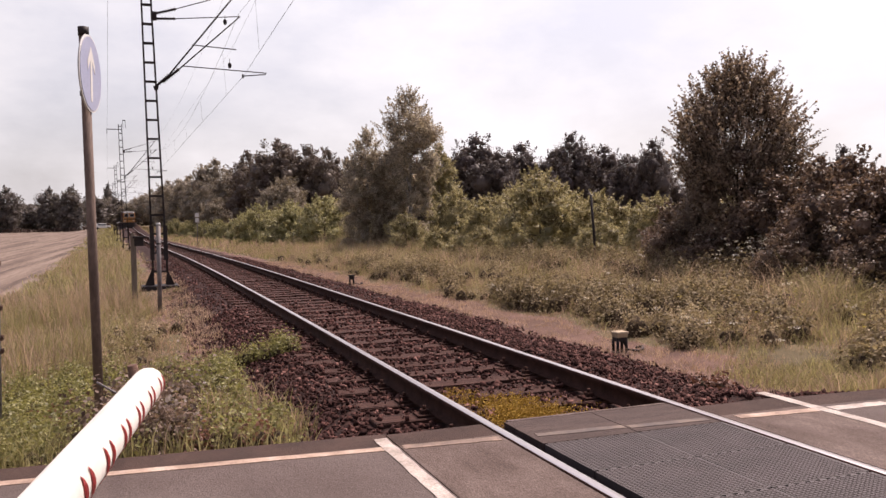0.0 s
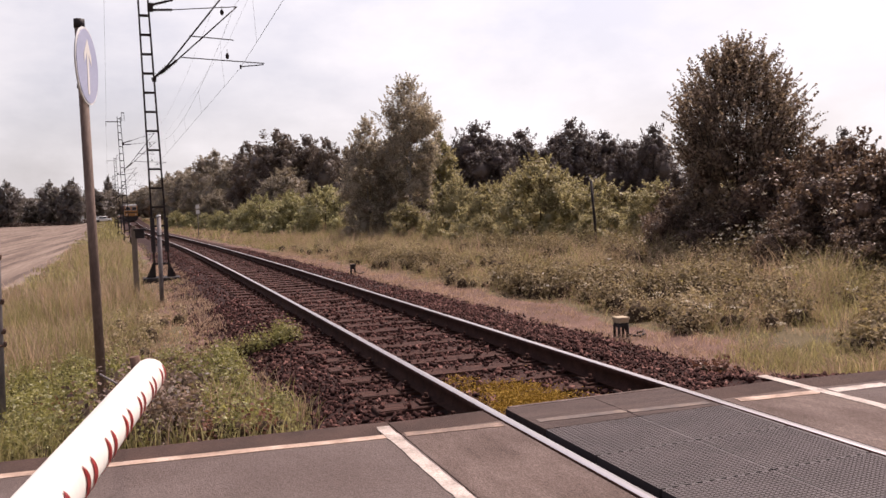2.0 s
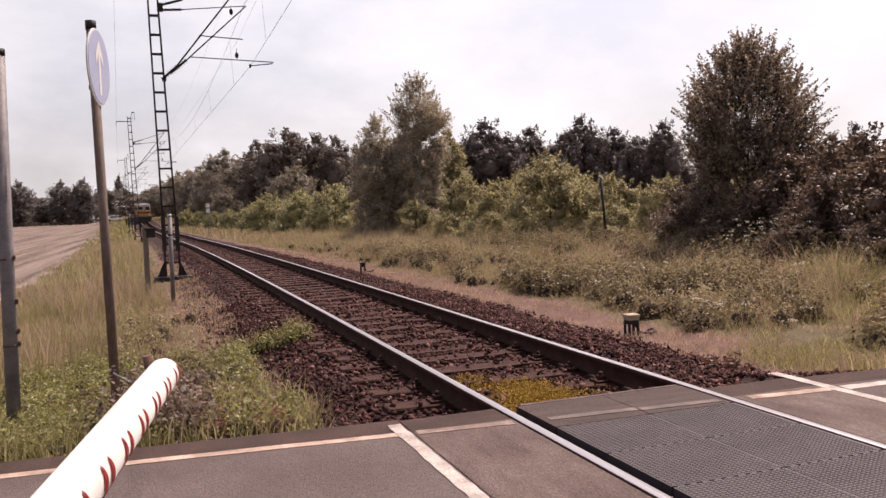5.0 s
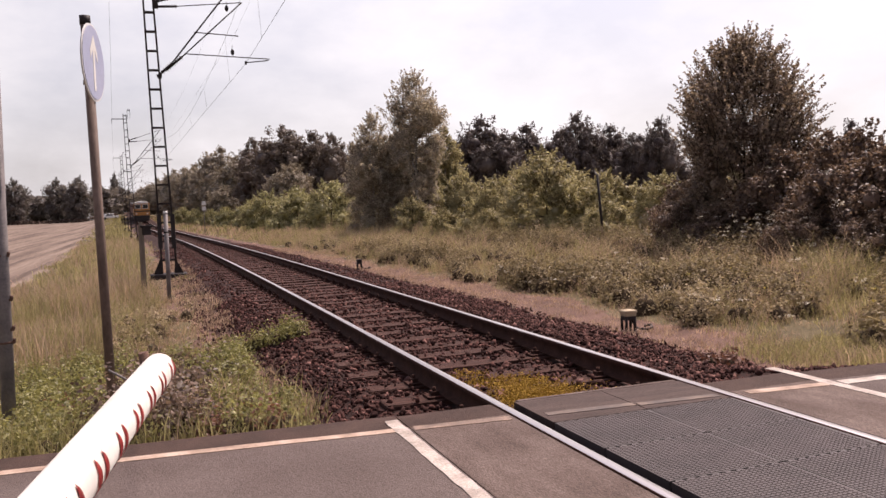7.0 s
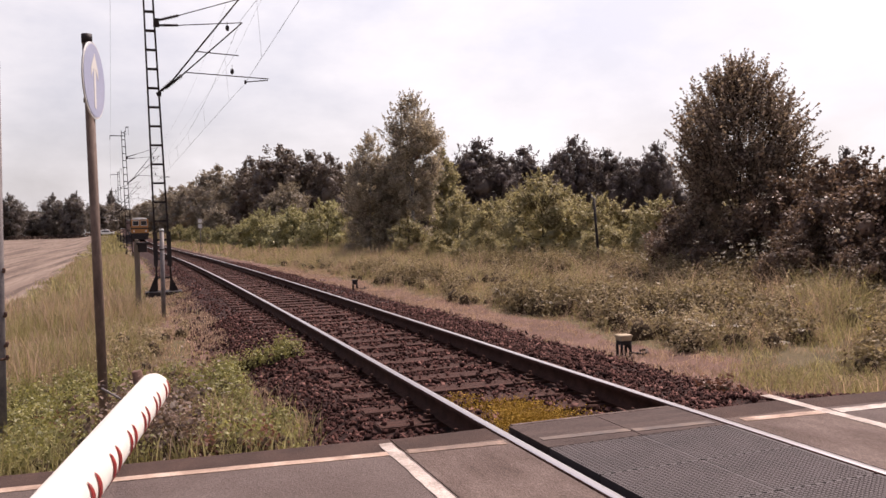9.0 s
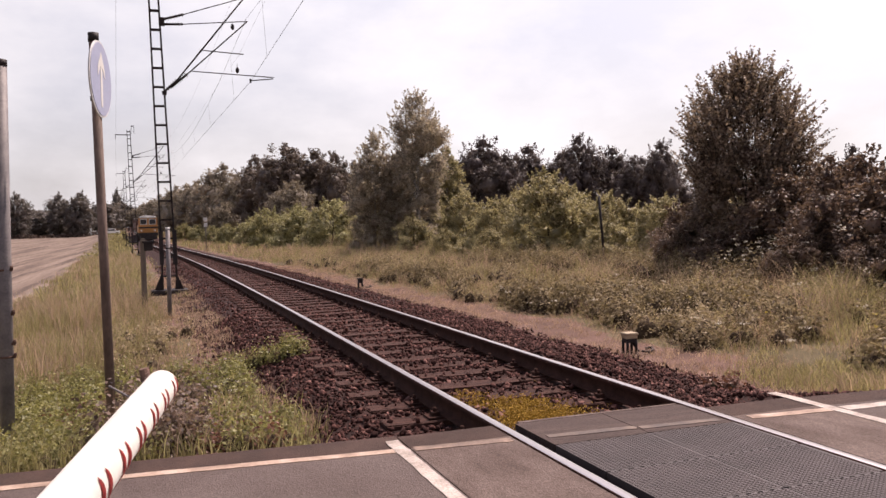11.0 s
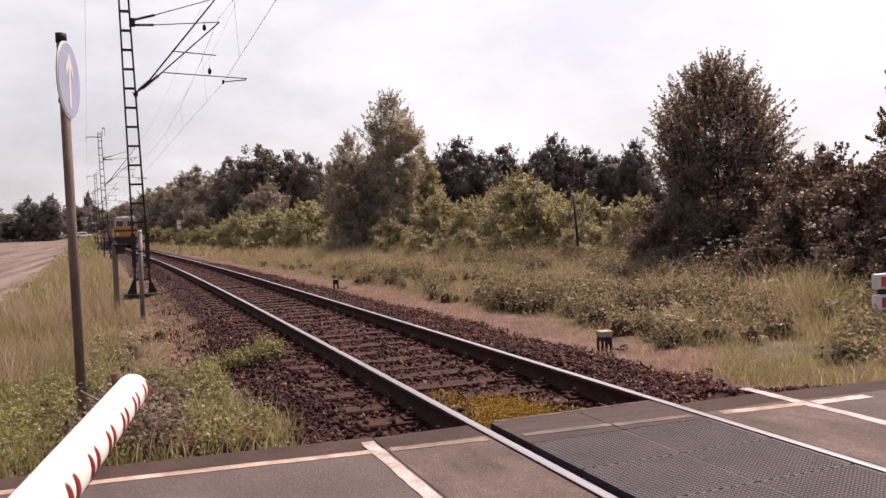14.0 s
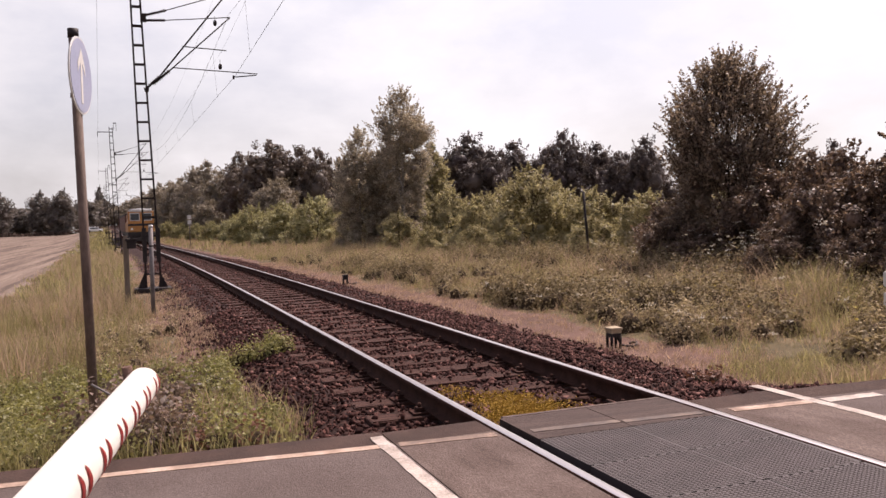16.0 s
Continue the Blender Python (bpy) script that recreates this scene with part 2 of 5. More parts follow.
L_MOUND = leafy("weed_dull", (0.1183, 0.0787, 0.0501), (0.2548, 0.1987, 0.1202), (0.5219, 0.4109, 0.2757), leaf=0.36, rough=0.65, spec=0.18)
L_RUSTY = leafy("leaf_rusty", (0.09, 0.04, 0.028), (0.17, 0.075, 0.05), (0.26, 0.13, 0.085), leaf=0.3)
L_MOSS = leafy("stonecrop", (0.1495, 0.0805, 0.0198), (0.2818, 0.1702, 0.0352), (0.4255, 0.2818, 0.0682), leaf=0.15, rough=0.9, spec=0.04)
# dark brown that stands for the shade inside weed clumps
M_CLUMP_SHADE = material("clump_inner_shade", ((0.3, (0.030, 0.020, 0.013)), (0.7, (0.085, 0.060, 0.038))), scale=14.0, rough=0.95, bump=1.0, bump_scale=40, fine=0.4, spec=0.1)
M_STEEL_DARK = material("mast_steel", ((0.3, (0.0176, 0.0133, 0.0136)), (0.7, (0.0440, 0.0328, 0.0304))), scale=6.0, rough=0.75, bump=0.2, bump_scale=60, spec=0.12)
M_GALV = material("galvanised", ((0.3, (0.11, 0.096, 0.098)), (0.5, (0.16, 0.138, 0.136)), (0.75, (0.22, 0.19, 0.18))), scale=7.0, rough=0.65, metal=0.2, bump=0.2, bump_scale=60, fine=0.15)
M_RUSTPOLE = material("painted_rusty_pole", ((0.3, (0.0688, 0.0415, 0.0324)), (0.5, (0.1313, 0.0854, 0.0660)), (0.75, (0.2125, 0.1464, 0.1164))), scale=5.0, rough=0.75, bump=0.3, bump_scale=60, fine=0.2, stretch=(1, 1, 0.3))
M_POSTTAN = material("post_weathered", ((0.3, (0.12, 0.088, 0.066)), (0.7, (0.21, 0.165, 0.13))), scale=6.0, rough=0.85, bump=0.4, bump_scale=50, stretch=(3, 3, 0.5))
M_RUST = material("rust", ((0.3, (0.06, 0.03, 0.022)), (0.7, (0.16, 0.085, 0.06))), scale=9.0, rough=0.9, bump=0.5, bump_scale=70)
M_CAP = material("black_cap", ((0.3, (0.02, 0.016, 0.016)), (0.7, (0.04, 0.03, 0.03))), rough=0.6, spec=0.15)
# blue made pale and greyish, as oblique glare would wash it out
M_BLUE = material("sign_blue", ((0.3, (0.29, 0.305, 0.43)), (0.7, (0.35, 0.36, 0.47))), scale=3.0, rough=0.45, fine=0.08)
M_WHITE = material("white_paint", ((0.3, (0.60, 0.565, 0.515)), (0.7, (0.70, 0.67, 0.62))), scale=2.2, rough=0.5, fine=0.04, bump_scale=40)
M_RED = material("red_stripe", ((0.3, (0.32, 0.035, 0.035)), (0.7, (0.45, 0.06, 0.05))), scale=6.0, rough=0.5)
M_CREAM = material("weathered_cover", ((0.3, (0.26, 0.19, 0.12)), (0.7, (0.42, 0.33, 0.22))), scale=12.0, rough=0.8)
M_YELLOW = material("loco_yellow", ((0.3, (0.40, 0.165, 0.038)), (0.7, (0.50, 0.225, 0.055))), scale=1.5, rough=0.45, coat=0.2)
M_LOCOROOF = material("loco_roof", ((0.3, (0.50, 0.48, 0.46)), (0.7, (0.66, 0.64, 0.62))), scale=2.0, rough=0.5)
M_LOCODARK = material("loco_frame", ((0.3, (0.025, 0.02, 0.02)), (0.7, (0.06, 0.048, 0.044))), scale=3.0, rough=0.8)
M_GLASS = material("dark_glass", ((0.3, (0.02, 0.02, 0.024)), (0.7, (0.03, 0.03, 0.036))), rough=0.08, spec=0.6)
M_WAGON = material("wagon_brown", ((0.3, (0.10, 0.045, 0.035)), (0.7, (0.17, 0.085, 0.065))), scale=1.5, rough=0.8, fine=0.2)
M_LAMP = material("lamp_glass", ((0.3, (0.75, 0.72, 0.66)), (0.7, (0.85, 0.82, 0.76))), rough=0.2)
M_CARWHITE = material("car_white", ((0.3, (0.78, 0.77, 0.76)), (0.7, (0.84, 0.83, 0.82))), rough=0.25, coat=0.5)
M_TYRE = material("tyre", ((0.3, (0.015, 0.015, 0.015)), (0.7, (0.03, 0.03, 0.03))), rough=0.9)

# ---- mesh helpers ----
rng = np.random.default_rng(7)


def part(name, bm, mat, parent=None, label=""):
    """Links a bmesh as one mesh object, under a thing or a part if one is given."""
    me = bpy.data.meshes.new(name)
    bm.to_mesh(me)
    bm.free()
    for m in (mat if isinstance(mat, (list, tuple)) else (mat,)):
        me.materials.append(m)
    ob = new(name, me)
    if parent:
        ob.parent = parent
    return tagged(ob, label)


def cloud(name, verts, faces, mats, parent=None, label="", index=None, smooth=False):
    """Links arrays of vertices (n, 3) and equal faces (m, k) as one mesh object."""
    me = bpy.data.meshes.new(name)
    verts, faces = np.asarray(verts, np.float32), np.asarray(faces, np.int32)
    k = faces.shape[1]
    me.vertices.add(len(verts))
    me.vertices.foreach_set("co", verts.ravel())
    me.loops.add(faces.size)
    me.loops.foreach_set("vertex_index", faces.ravel())
    me.polygons.add(len(faces))
    me.polygons.foreach_set("loop_start", np.arange(len(faces), dtype=np.int32) * k)
    for m in (mats if isinstance(mats, (list, tuple)) else (mats,)):
        me.materials.append(m)
    if index is not None:
        me.polygons.foreach_set("material_index", np.asarray(index, np.int32))
    if smooth:
        me.polygons.foreach_set("use_smooth", np.ones(len(faces), bool))
    me.update(calc_edges=True)
    me.validate()
    ob = new(name, me)
    if parent:
        ob.parent = parent
    return tagged(ob, label)


def empty(name, x, y, z, rz=0.0):
    ob = new(name)
    ob.empty_display_size = 0.2
    ob.matrix_basis = pose(x, y, z, 0, 0, rz)
    return ob


def bm_box(bm, x0, x1, y0, y1, z0, z1, bevel=0.0, mi=0):
    """A box in a bmesh, its edges rounded if bevel is given."""
    r = bmesh.ops.create_cube(bm, size=1.0, matrix=Matrix.Translation(((x0 + x1) / 2, (y0 + y1) / 2, (z0 + z1) / 2)) @ Matrix.Diagonal((x1 - x0, y1 - y0, z1 - z0, 1)))
    vs = r["verts"]
    fs = {f for v in vs for f in v.link_faces}
    for f in fs:
        f.material_index = mi
    if bevel:
        bmesh.ops.bevel(bm, geom=list({e for v in vs for e in v.link_edges}), offset=bevel, segments=2, profile=0.6, affect="EDGES")
    return bm


def box(x0, x1, y0, y1, z0, z1, bevel=0.0):
    return bm_box(bmesh.new(), x0, x1, y0, y1, z0, z1, bevel)


def bm_tube(bm, a, b, r0, r1=None, seg=10, mi=0, caps=True):
    """A tapered tube between two points, in a bmesh."""
    a, b = Vector(a), Vector(b)
    r1 = r0 if r1 is None else r1
    m = Matrix.Translation((a + b) / 2) @ (b - a).to_track_quat("Z", "Y").to_matrix().to_4x4()
    r = bmesh.ops.create_cone(bm, cap_ends=caps, segments=seg, radius1=r0, radius2=r1, depth=(b - a).length, matrix=m)
    for f in {f for v in r["verts"] for f in v.link_faces}:
        f.material_index = mi
        f.smooth = len(f.verts) == 4
    return bm


def tube(a, b, r0, r1=None, seg=12):
    return bm_tube(bmesh.new(), a, b, r0, r1, seg)


def sweep(points, radii, seg=7):
    """Vertices and quads of a tapered tube through points."""
    pts = [Vector(p) for p in points]
    V, F = [], []
    for i, p in enumerate(pts):
        d = (pts[min(i + 1, len(pts) - 1)] - pts[max(i - 1, 0)]).normalized()
        q = d.to_track_quat("Z", "Y")
        for s in range(seg):
            a = 2 * math.pi * s / seg
            V.append(p + q @ Vector((math.cos(a) * radii[i], math.sin(a) * radii[i], 0)))
    for i in range(len(pts) - 1):
        for s in range(seg):
            F.append((i * seg + s, i * seg + (s + 1) % seg, (i + 1) * seg + (s + 1) % seg, (i + 1) * seg + s))
    return np.array(V), np.array(F)


# ---- the line of the track ----
CX = 2.921           # the track's middle at the crossing
SLOPE, BEND0, BEND1 = 0.033, 8.0, 50.0


def bend(y):
    """How far the track has drifted aside at y."""
    y = np.asarray(y, float)
    return SLOPE * np.where(y < BEND0, 0.0, np.where(y < BEND1, (y - BEND0) ** 2 / 2 / (BEND1 - BEND0), (BEND1 - BEND0) / 2 + y - BEND1))


def mid(y):
    return CX - bend(y)


def rise(y):
    """The line climbs gently far ahead."""
    y = np.asarray(y, float)
    return 1e-4 * np.clip(y - 90, 0, 140) ** 2 + 0.028 * np.clip(y - 230, 0, 70)


def road_far(x):
    return 5.22 - 0.08 * np.asarray(x, float)


def road_near(x):
    return -0.95 - 0.1 * np.asarray(x, float)


def wob(x, y, s=1.0, k=0.0):
    """A smooth waver in the plan, about -1 to 1."""
    x, y = np.asarray(x, float) * s, np.asarray(y, float) * s
    return (np.sin(1.7 * x + 0.9 * y + k) + np.sin(-0.8 * x + 2.1 * y + 1.3 + 2 * k) + np.sin(3.1 * x - 1.9 * y + 2.2 + k)) / 3


def ground_z(x, y):
    """Height of the ground; the top of the rails is 0."""
    x, y = np.asarray(x, float), np.asarray(y, float)
    u = x - mid(y)
    z = np.interp(u, [-400, -60, -9, -4.5, -2.4, -1.9, -1.35, -1.25, 1.25, 1.45, 2.75, 3.2, 4.2, 8.0, 12.0, 60, 600],
                  [-0.5, -0.5, -0.5, -0.46, -0.43, -0.40, -0.21, -0.205, -0.205, -0.21, -0.40, -0.42, -0.40, -0.28, -0.2, -0.2, 0.0])
    off = np.abs(u) > 1.3
    z = z + off * (0.035 * wob(x, y, 0.9) + 0.02 * wob(x, y, 2.7, 1.0))
    # the field climbs gently to its far end
    z = z + np.clip((-6.0 - u) / 8.0, 0, 1) * 1.3 * np.clip((y - 40) / 200.0, 0, 1)
    z = z + rise(y) * (1 - np.clip((-6.0 - u) / 8.0, 0, 1))
    # the road's bank
    d = np.maximum(y - road_far(x), road_near(x) - y)
    k = np.clip(1 - d / np.where(np.abs(u) < 2.0, 0.35, 1.6), 0, 1)
    k = k * k * (3 - 2 * k)
    z = z * (1 - k) + (-0.10) * k
    return np.where(d < -0.12, -0.30, z)


def field_edge(y):
    return mid(y) - 6.1 - 0.011 * np.asarray(y, float)

# ---- ground ----
def build_ground():
    def axis(fine0, fine1, step, mid0, mid1, step2, far0, far1):
        a = np.arange(fine0, fine1 + 1e-6, step)
        b = np.concatenate([np.arange(mid0, fine0, step2), a, np.arange(fine1 + step2, mid1 + 1e-6, step2)])
        lo = mid0 - np.geomspace(step2, mid0 - far0, 22)[::-1]
        hi = mid1 + np.geomspace(step2, far1 - mid1, 22)
        return np.concatenate([lo, b, hi])
    xs = axis(-4.0, 9.0, 0.13, -30, 40, 1.2, -1500, 1800)
    ys = axis(4.0, 24.0, 0.17, -20, 304, 1.0, -600, 3500)
    X, Y = np.meshgrid(xs, ys)
    Z = ground_z(X, Y)
    V = np.stack([X, Y, Z], -1).reshape(-1, 3)
    nx, ny = len(xs), len(ys)
    i, j = np.meshgrid(np.arange(nx - 1), np.arange(ny - 1))
    a = (j * nx + i).ravel()
    F = np.stack([a, a + 1, a + nx + 1, a + nx], 1)
    c = V[F].mean(1)
    x, y = c[:, 0], c[:, 1]
    u = x - mid(y) + 0.12 * wob(x, y, 1.6)
    idx = np.full(len(F), 2)                                             # turf
    idx[(u > 2.6) & (u < 3.9 + 0.25 * wob(x, y, 0.7, 2) - 0.012 * np.clip(y - 15, 0, 60))] = 1      # trodden dirt
    idx[(u < -1.75) & (u > -2.55 + 0.3 * wob(x, y, 0.6, 1)) & (y > 8)] = 1
    idx[(u > -1.95 - 0.4 * np.clip((y - 10) / 6, 0, 1)) & (u < 2.75)] = 0                                    # ballast
    idx[(x < field_edge(y) + 0.25 * wob(x, y, 0.5)) & (y > 8) & (y < 246)] = 3
    g = cloud("ground", V, F, [M_BED, M_DIRT, M_TURF, M_FIELD], index=idx, smooth=True)
    tagged(g, "dry grassy ground with a tilled field beside the railway", "ground", kind="structure")


build_ground()


# ---- road ----
def slab(name, corners, z0, z1, mat, parent=None, label="", nx=1):
    """A slab over four plan corners, cut along its first side so that it can follow the ground."""
    bm = bmesh.new()
    p = [Vector((x, y, 0)) for x, y in corners]
    rows = []
    for i in range(nx + 1):
        t = i / nx
        a, b = p[0].lerp(p[1], t), p[3].lerp(p[2], t)
        rows.append([bm.verts.new((q.x, q.y, z)) for q in (a, b) for z in (z0, z1)])
    for r, s in zip(rows, rows[1:]):
        bm.faces.new((r[1], s[1], s[3], r[3]))
        bm.faces.new((r[0], r[2], s[2], s[0]))
        bm.faces.new((r[0], s[0], s[1], r[1]))
        bm.faces.new((r[2], r[3], s[3], s[2]))
    for r in (rows[0], rows[-1]):
        bm.faces.new((r[0], r[1], r[3], r[2]))
    bmesh.ops.recalc_face_normals(bm, faces=bm.faces)
    return part(name, bm, mat, parent, label)


def rf(x):
    return float(road_far(x))


def rn(x):
    return float(road_near(x))


XL, XR = CX - 0.7525, CX + 0.7525       # rail middles
# asphalt to both sides of the track; a darker strip runs past the edge line
for x0, x1 in ((-60.0, 1.44), (4.46, 80.0)):
    r = slab("road", ((x0, rn(x0)), (x1, rn(x1)), (x1, rf(x1) - 0.30), (x0, rf(x0) - 0.30)), -0.25, -0.004, M_ASPHALT)
    tagged(r, "worn grey asphalt road over the level crossing", "road", kind="structure")
    s = slab("road_shoulder", ((x0, rf(x0) - 0.30), (x1, rf(x1) - 0.30), (x1, rf(x1)), (x0, rf(x0))), -0.25, -0.006, M_SHOULDER)
    tagged(s, "dark dirty asphalt strip along the road edge", "road edge", kind="structure")

# ---- crossing surface ----
def crossing():
    deck = empty("crossing_deck", CX, 0, 0)
    tagged(deck, "ribbed grey rubber and concrete level crossing deck", "crossing deck", kind="structure")
    for side in (0, 1):
        x0, x1 = ((-0.635, 0.044), (0.050, 0.706))[side]
        plain = studded = None
        for row in range(11):
            if row == 0 or studded is None:
                bm = box(x0, x1, -0.292, 0.292, -0.14, -0.004, bevel=0.0025)
                # short bridges across the joint
                for t in range(9):
                    tx = x0 + 0.05 + t * (x1 - x0 - 0.1) / 8
                    bm_box(bm, tx - 0.020, tx + 0.020, -0.3065, -0.290, -0.05, -0.006)
                if row:
                    # rows of low studs
                    nx, ny = int((x1 - x0 - 0.01) / 0.030), 24
                    for i in range(nx):
                        for j in range(ny):
                            cx = x0 + 0.020 + i * 0.030
                            cy = -0.276 + j * 0.024
                            lo = [bm.verts.new((cx + a, cy + b, -0.004)) for a, b in ((-0.012, -0.008), (0.012, -0.008), (0.012, 0.008), (-0.012, 0.008))]
                            hi = [bm.verts.new((cx + a, cy + b, 0.0)) for a, b in ((-0.009, -0.005), (0.009, -0.005), (0.009, 0.005), (-0.009, 0.005))]
                            for q in range(4):
                                bm.faces.new((lo[q], lo[(q + 1) % 4], hi[(q + 1) % 4], hi[q])).material_index = 1
                            bm.faces.new(hi).material_index = 1
                    p = part("panel", bm, (M_RUBBER, M_STUD), deck)
                    studded = p.data
                else:
                    p = part("panel", bm, M_RUBBER_DIRTY, deck)
            else:
                p = new("panel", studded)
                p.parent = deck
            p.location = (0, 4.76 - 0.6 * row, 0.0)
    part("edge_beam", box(-0.60, 0.70, 5.064, 5.105, -0.2, -0.004, bevel=0.006), M_CONCRETE, deck, "pale concrete end beam")
    part("groove", box(-0.70, -0.637, -1.5, 5.06, -0.2, -0.075), M_BLACK, deck, "black flange groove")
    # concrete outside the rails
    for x0, x1 in ((-1.475, -0.80), (0.80, 1.535)):
        for y0, y1 in ((-1.55, 0.75), (0.757, 2.95), (2.957, None)):
            bm = bmesh.new()
            e = y1 if y1 is not None else rf(CX + (x0 + x1) / 2) - 0.30
            bm_box(bm, x0, x1, y0, e, -0.2, -0.003, bevel=0.006)
            part("slab", bm, M_CONCRETE, deck)
        e = rf(CX + (x0 + x1) / 2)
        part("apron", box(x0, x1, e - 0.297, e, -0.2, -0.005, bevel=0.004), M_SHOULDER, deck, "dark dirty asphalt apron")


crossing()


def road_lines():
    def strip(x0, y0, x1, y1, w, mat, z, name="road_marking", label="worn pale line painted on the road", cuts=14):
        # a painted strip with chipped edges
        d = Vector((x1 - x0, y1 - y0, 0)).normalized()
        s = Vector((-d.y, d.x, 0)) * (w / 2)
        bm = bmesh.new()
        random.seed(int(abs(x0 * 100 + y0 * 10)))
        last = None
        for i in range(cuts + 1):
            t = i / cuts
            c = Vector((x0 + (x1 - x0) * t, y0 + (y1 - y0) * t, 0))
            ring = [bm.verts.new(c + s * (1 + random.uniform(-0.14, 0.10)) + Vector((0, 0, z))), bm.verts.new(c - s * (1 + random.uniform(-0.14, 0.10)) + Vector((0, 0, z)))]
            if last:
                bm.faces.new((last[0], last[1], ring[1], ring[0]))
            last = ring
        ex = bmesh.ops.extrude_face_region(bm, geom=list(bm.faces))
        bmesh.ops.translate(bm, verts=[v for v in ex["geom"] if isinstance(v, bmesh.types.BMVert)], vec=(0, 0, 0.003))
        bmesh.ops.recalc_face_normals(bm, faces=bm.faces)
        o = part(name, bm, mat)
        tagged(o, label, "road marking", kind="structure")
    e = lambda x: 4.885 - 0.1 * x
    strip(-12, e(-12), 1.36, e(1.36), 0.085, M_LINE, -0.003, cuts=60)
    strip(1.46, e(1.46), 2.09, e(2.09), 0.085, M_LINE_WORN, -0.0022)
    strip(2.33, e(2.33), 2.96, e(2.96) + 0.02, 0.075, M_LINE_FAINT, -0.003)
    strip(2.98, e(2.98), 3.58, e(3.58) + 0.02, 0.075, M_LINE_FAINT, -0.003)
    strip(3.80, e(3.80), 4.44, e(4.44), 0.095, M_LINE, -0.0022)
    strip(4.56, e(4.56), 5.05, e(5.05) + 0.02, 0.11, M_LINE_WHITE, -0.003)
    strip(5.6, e(5.6), 20, e(20), 0.10, M_LINE, -0.003, cuts=50)
    strip(1.40, -1.0, 1.38, 4.98, 0.088, M_LINE_WHITE, -0.0019, label="broad white line painted beside the track", cuts=70)
    strip(4.495, -1.3, 4.49, 5.06, 0.095, M_LINE_WHITE, -0.0019, label="broad white line painted beside the track", cuts=70)


road_lines()

# ---- rails and sleepers ----
RAIL_Y = np.concatenate([np.arange(-60, 8, 4.0), np.arange(8, 60, 1.5), np.arange(60, 300, 6), np.arange(300, 421, 20)])
HEAD = [(-0.036, -0.004), (-0.030, 0.0), (0.030, 0.0), (0.036, -0.004), (0.036, -0.036), (0.009, -0.050), (0.008, -0.128), (0.0625, -0.140), (0.0625, -0.150), (-0.0625, -0.150), (-0.0625, -0.140), (-0.008, -0.128), (-0.009, -0.050), (-0.036, -0.036)]


def rail(side):
    V, F, idx = [], [], []
    n = len(HEAD)
    for y in RAIL_Y:
        cx = float(mid(y)) + side
        V += [(cx + a, y, b + float(rise(y))) for a, b in HEAD]
    for i in range(len(RAIL_Y) - 1):
        for s in range(n):
            t = (s + 1) % n
            F.append((i * n + s, i * n + t, (i + 1) * n + t, (i + 1) * n + s))
            idx.append(1 if s == 1 else 0)
    r = cloud("rail", V, F, [M_RAIL, M_RAILTOP], index=idx)
    tagged(r, "rusty steel rail with a polished running surface", "rail", group="rails of the track", kind="structure")


rail(-0.7525)
rail(0.7525)


def sleepers():
    base = empty("sleeper", 0, -500, 0)
    random.seed(3)
    bm = box(-1.28, 1.28, -0.125, 0.125, -0.33, -0.168, bevel=0.014)
    bmesh.ops.subdivide_edges(bm, edges=[e for e in bm.edges if e.calc_length() > 1.5], cuts=7)
    for v in bm.verts:
        v.co += Vector((0, random.uniform(-0.008, 0.008), random.uniform(-0.007, 0.004)))
    part("beam", bm, M_SLEEPER, base)
    for sx in (-0.7525, 0.7525):
        bm = box(sx - 0.17, sx + 0.17, -0.08, 0.08, -0.172, -0.151, bevel=0.004)
        for dx in (-0.10, 0.10):
            bm_box(bm, sx + dx - 0.03, sx + dx + 0.03, -0.035, 0.035, -0.152, -0.118)
            bm_tube(bm, (sx + dx, 0, -0.13), (sx + dx, 0, -0.085), 0.016, seg=6)
        part("rail_plate", bm, M_RAIL, base, "rusty rail plate with screw clips")
    tagged(base, "weathered brown wooden sleeper bedded in ballast", "sleeper", group="sleepers under the track")
    ys = [5.50 + 0.6 * i for i in range(290)]
    for i, y in enumerate(ys):
        m = pose(float(mid(y)) + random.uniform(-0.02, 0.02), y + random.uniform(-0.015, 0.015), float(rise(y)) + random.uniform(-0.014, 0.004), 0, 0, math.degrees(math.atan(SLOPE)) * min(1, max(0, (y - 8) / 42)) + random.uniform(-0.5, 0.5))
        if i == 0:
            base.matrix_basis = m
        else:
            copy_thing(base, m)


sleepers()


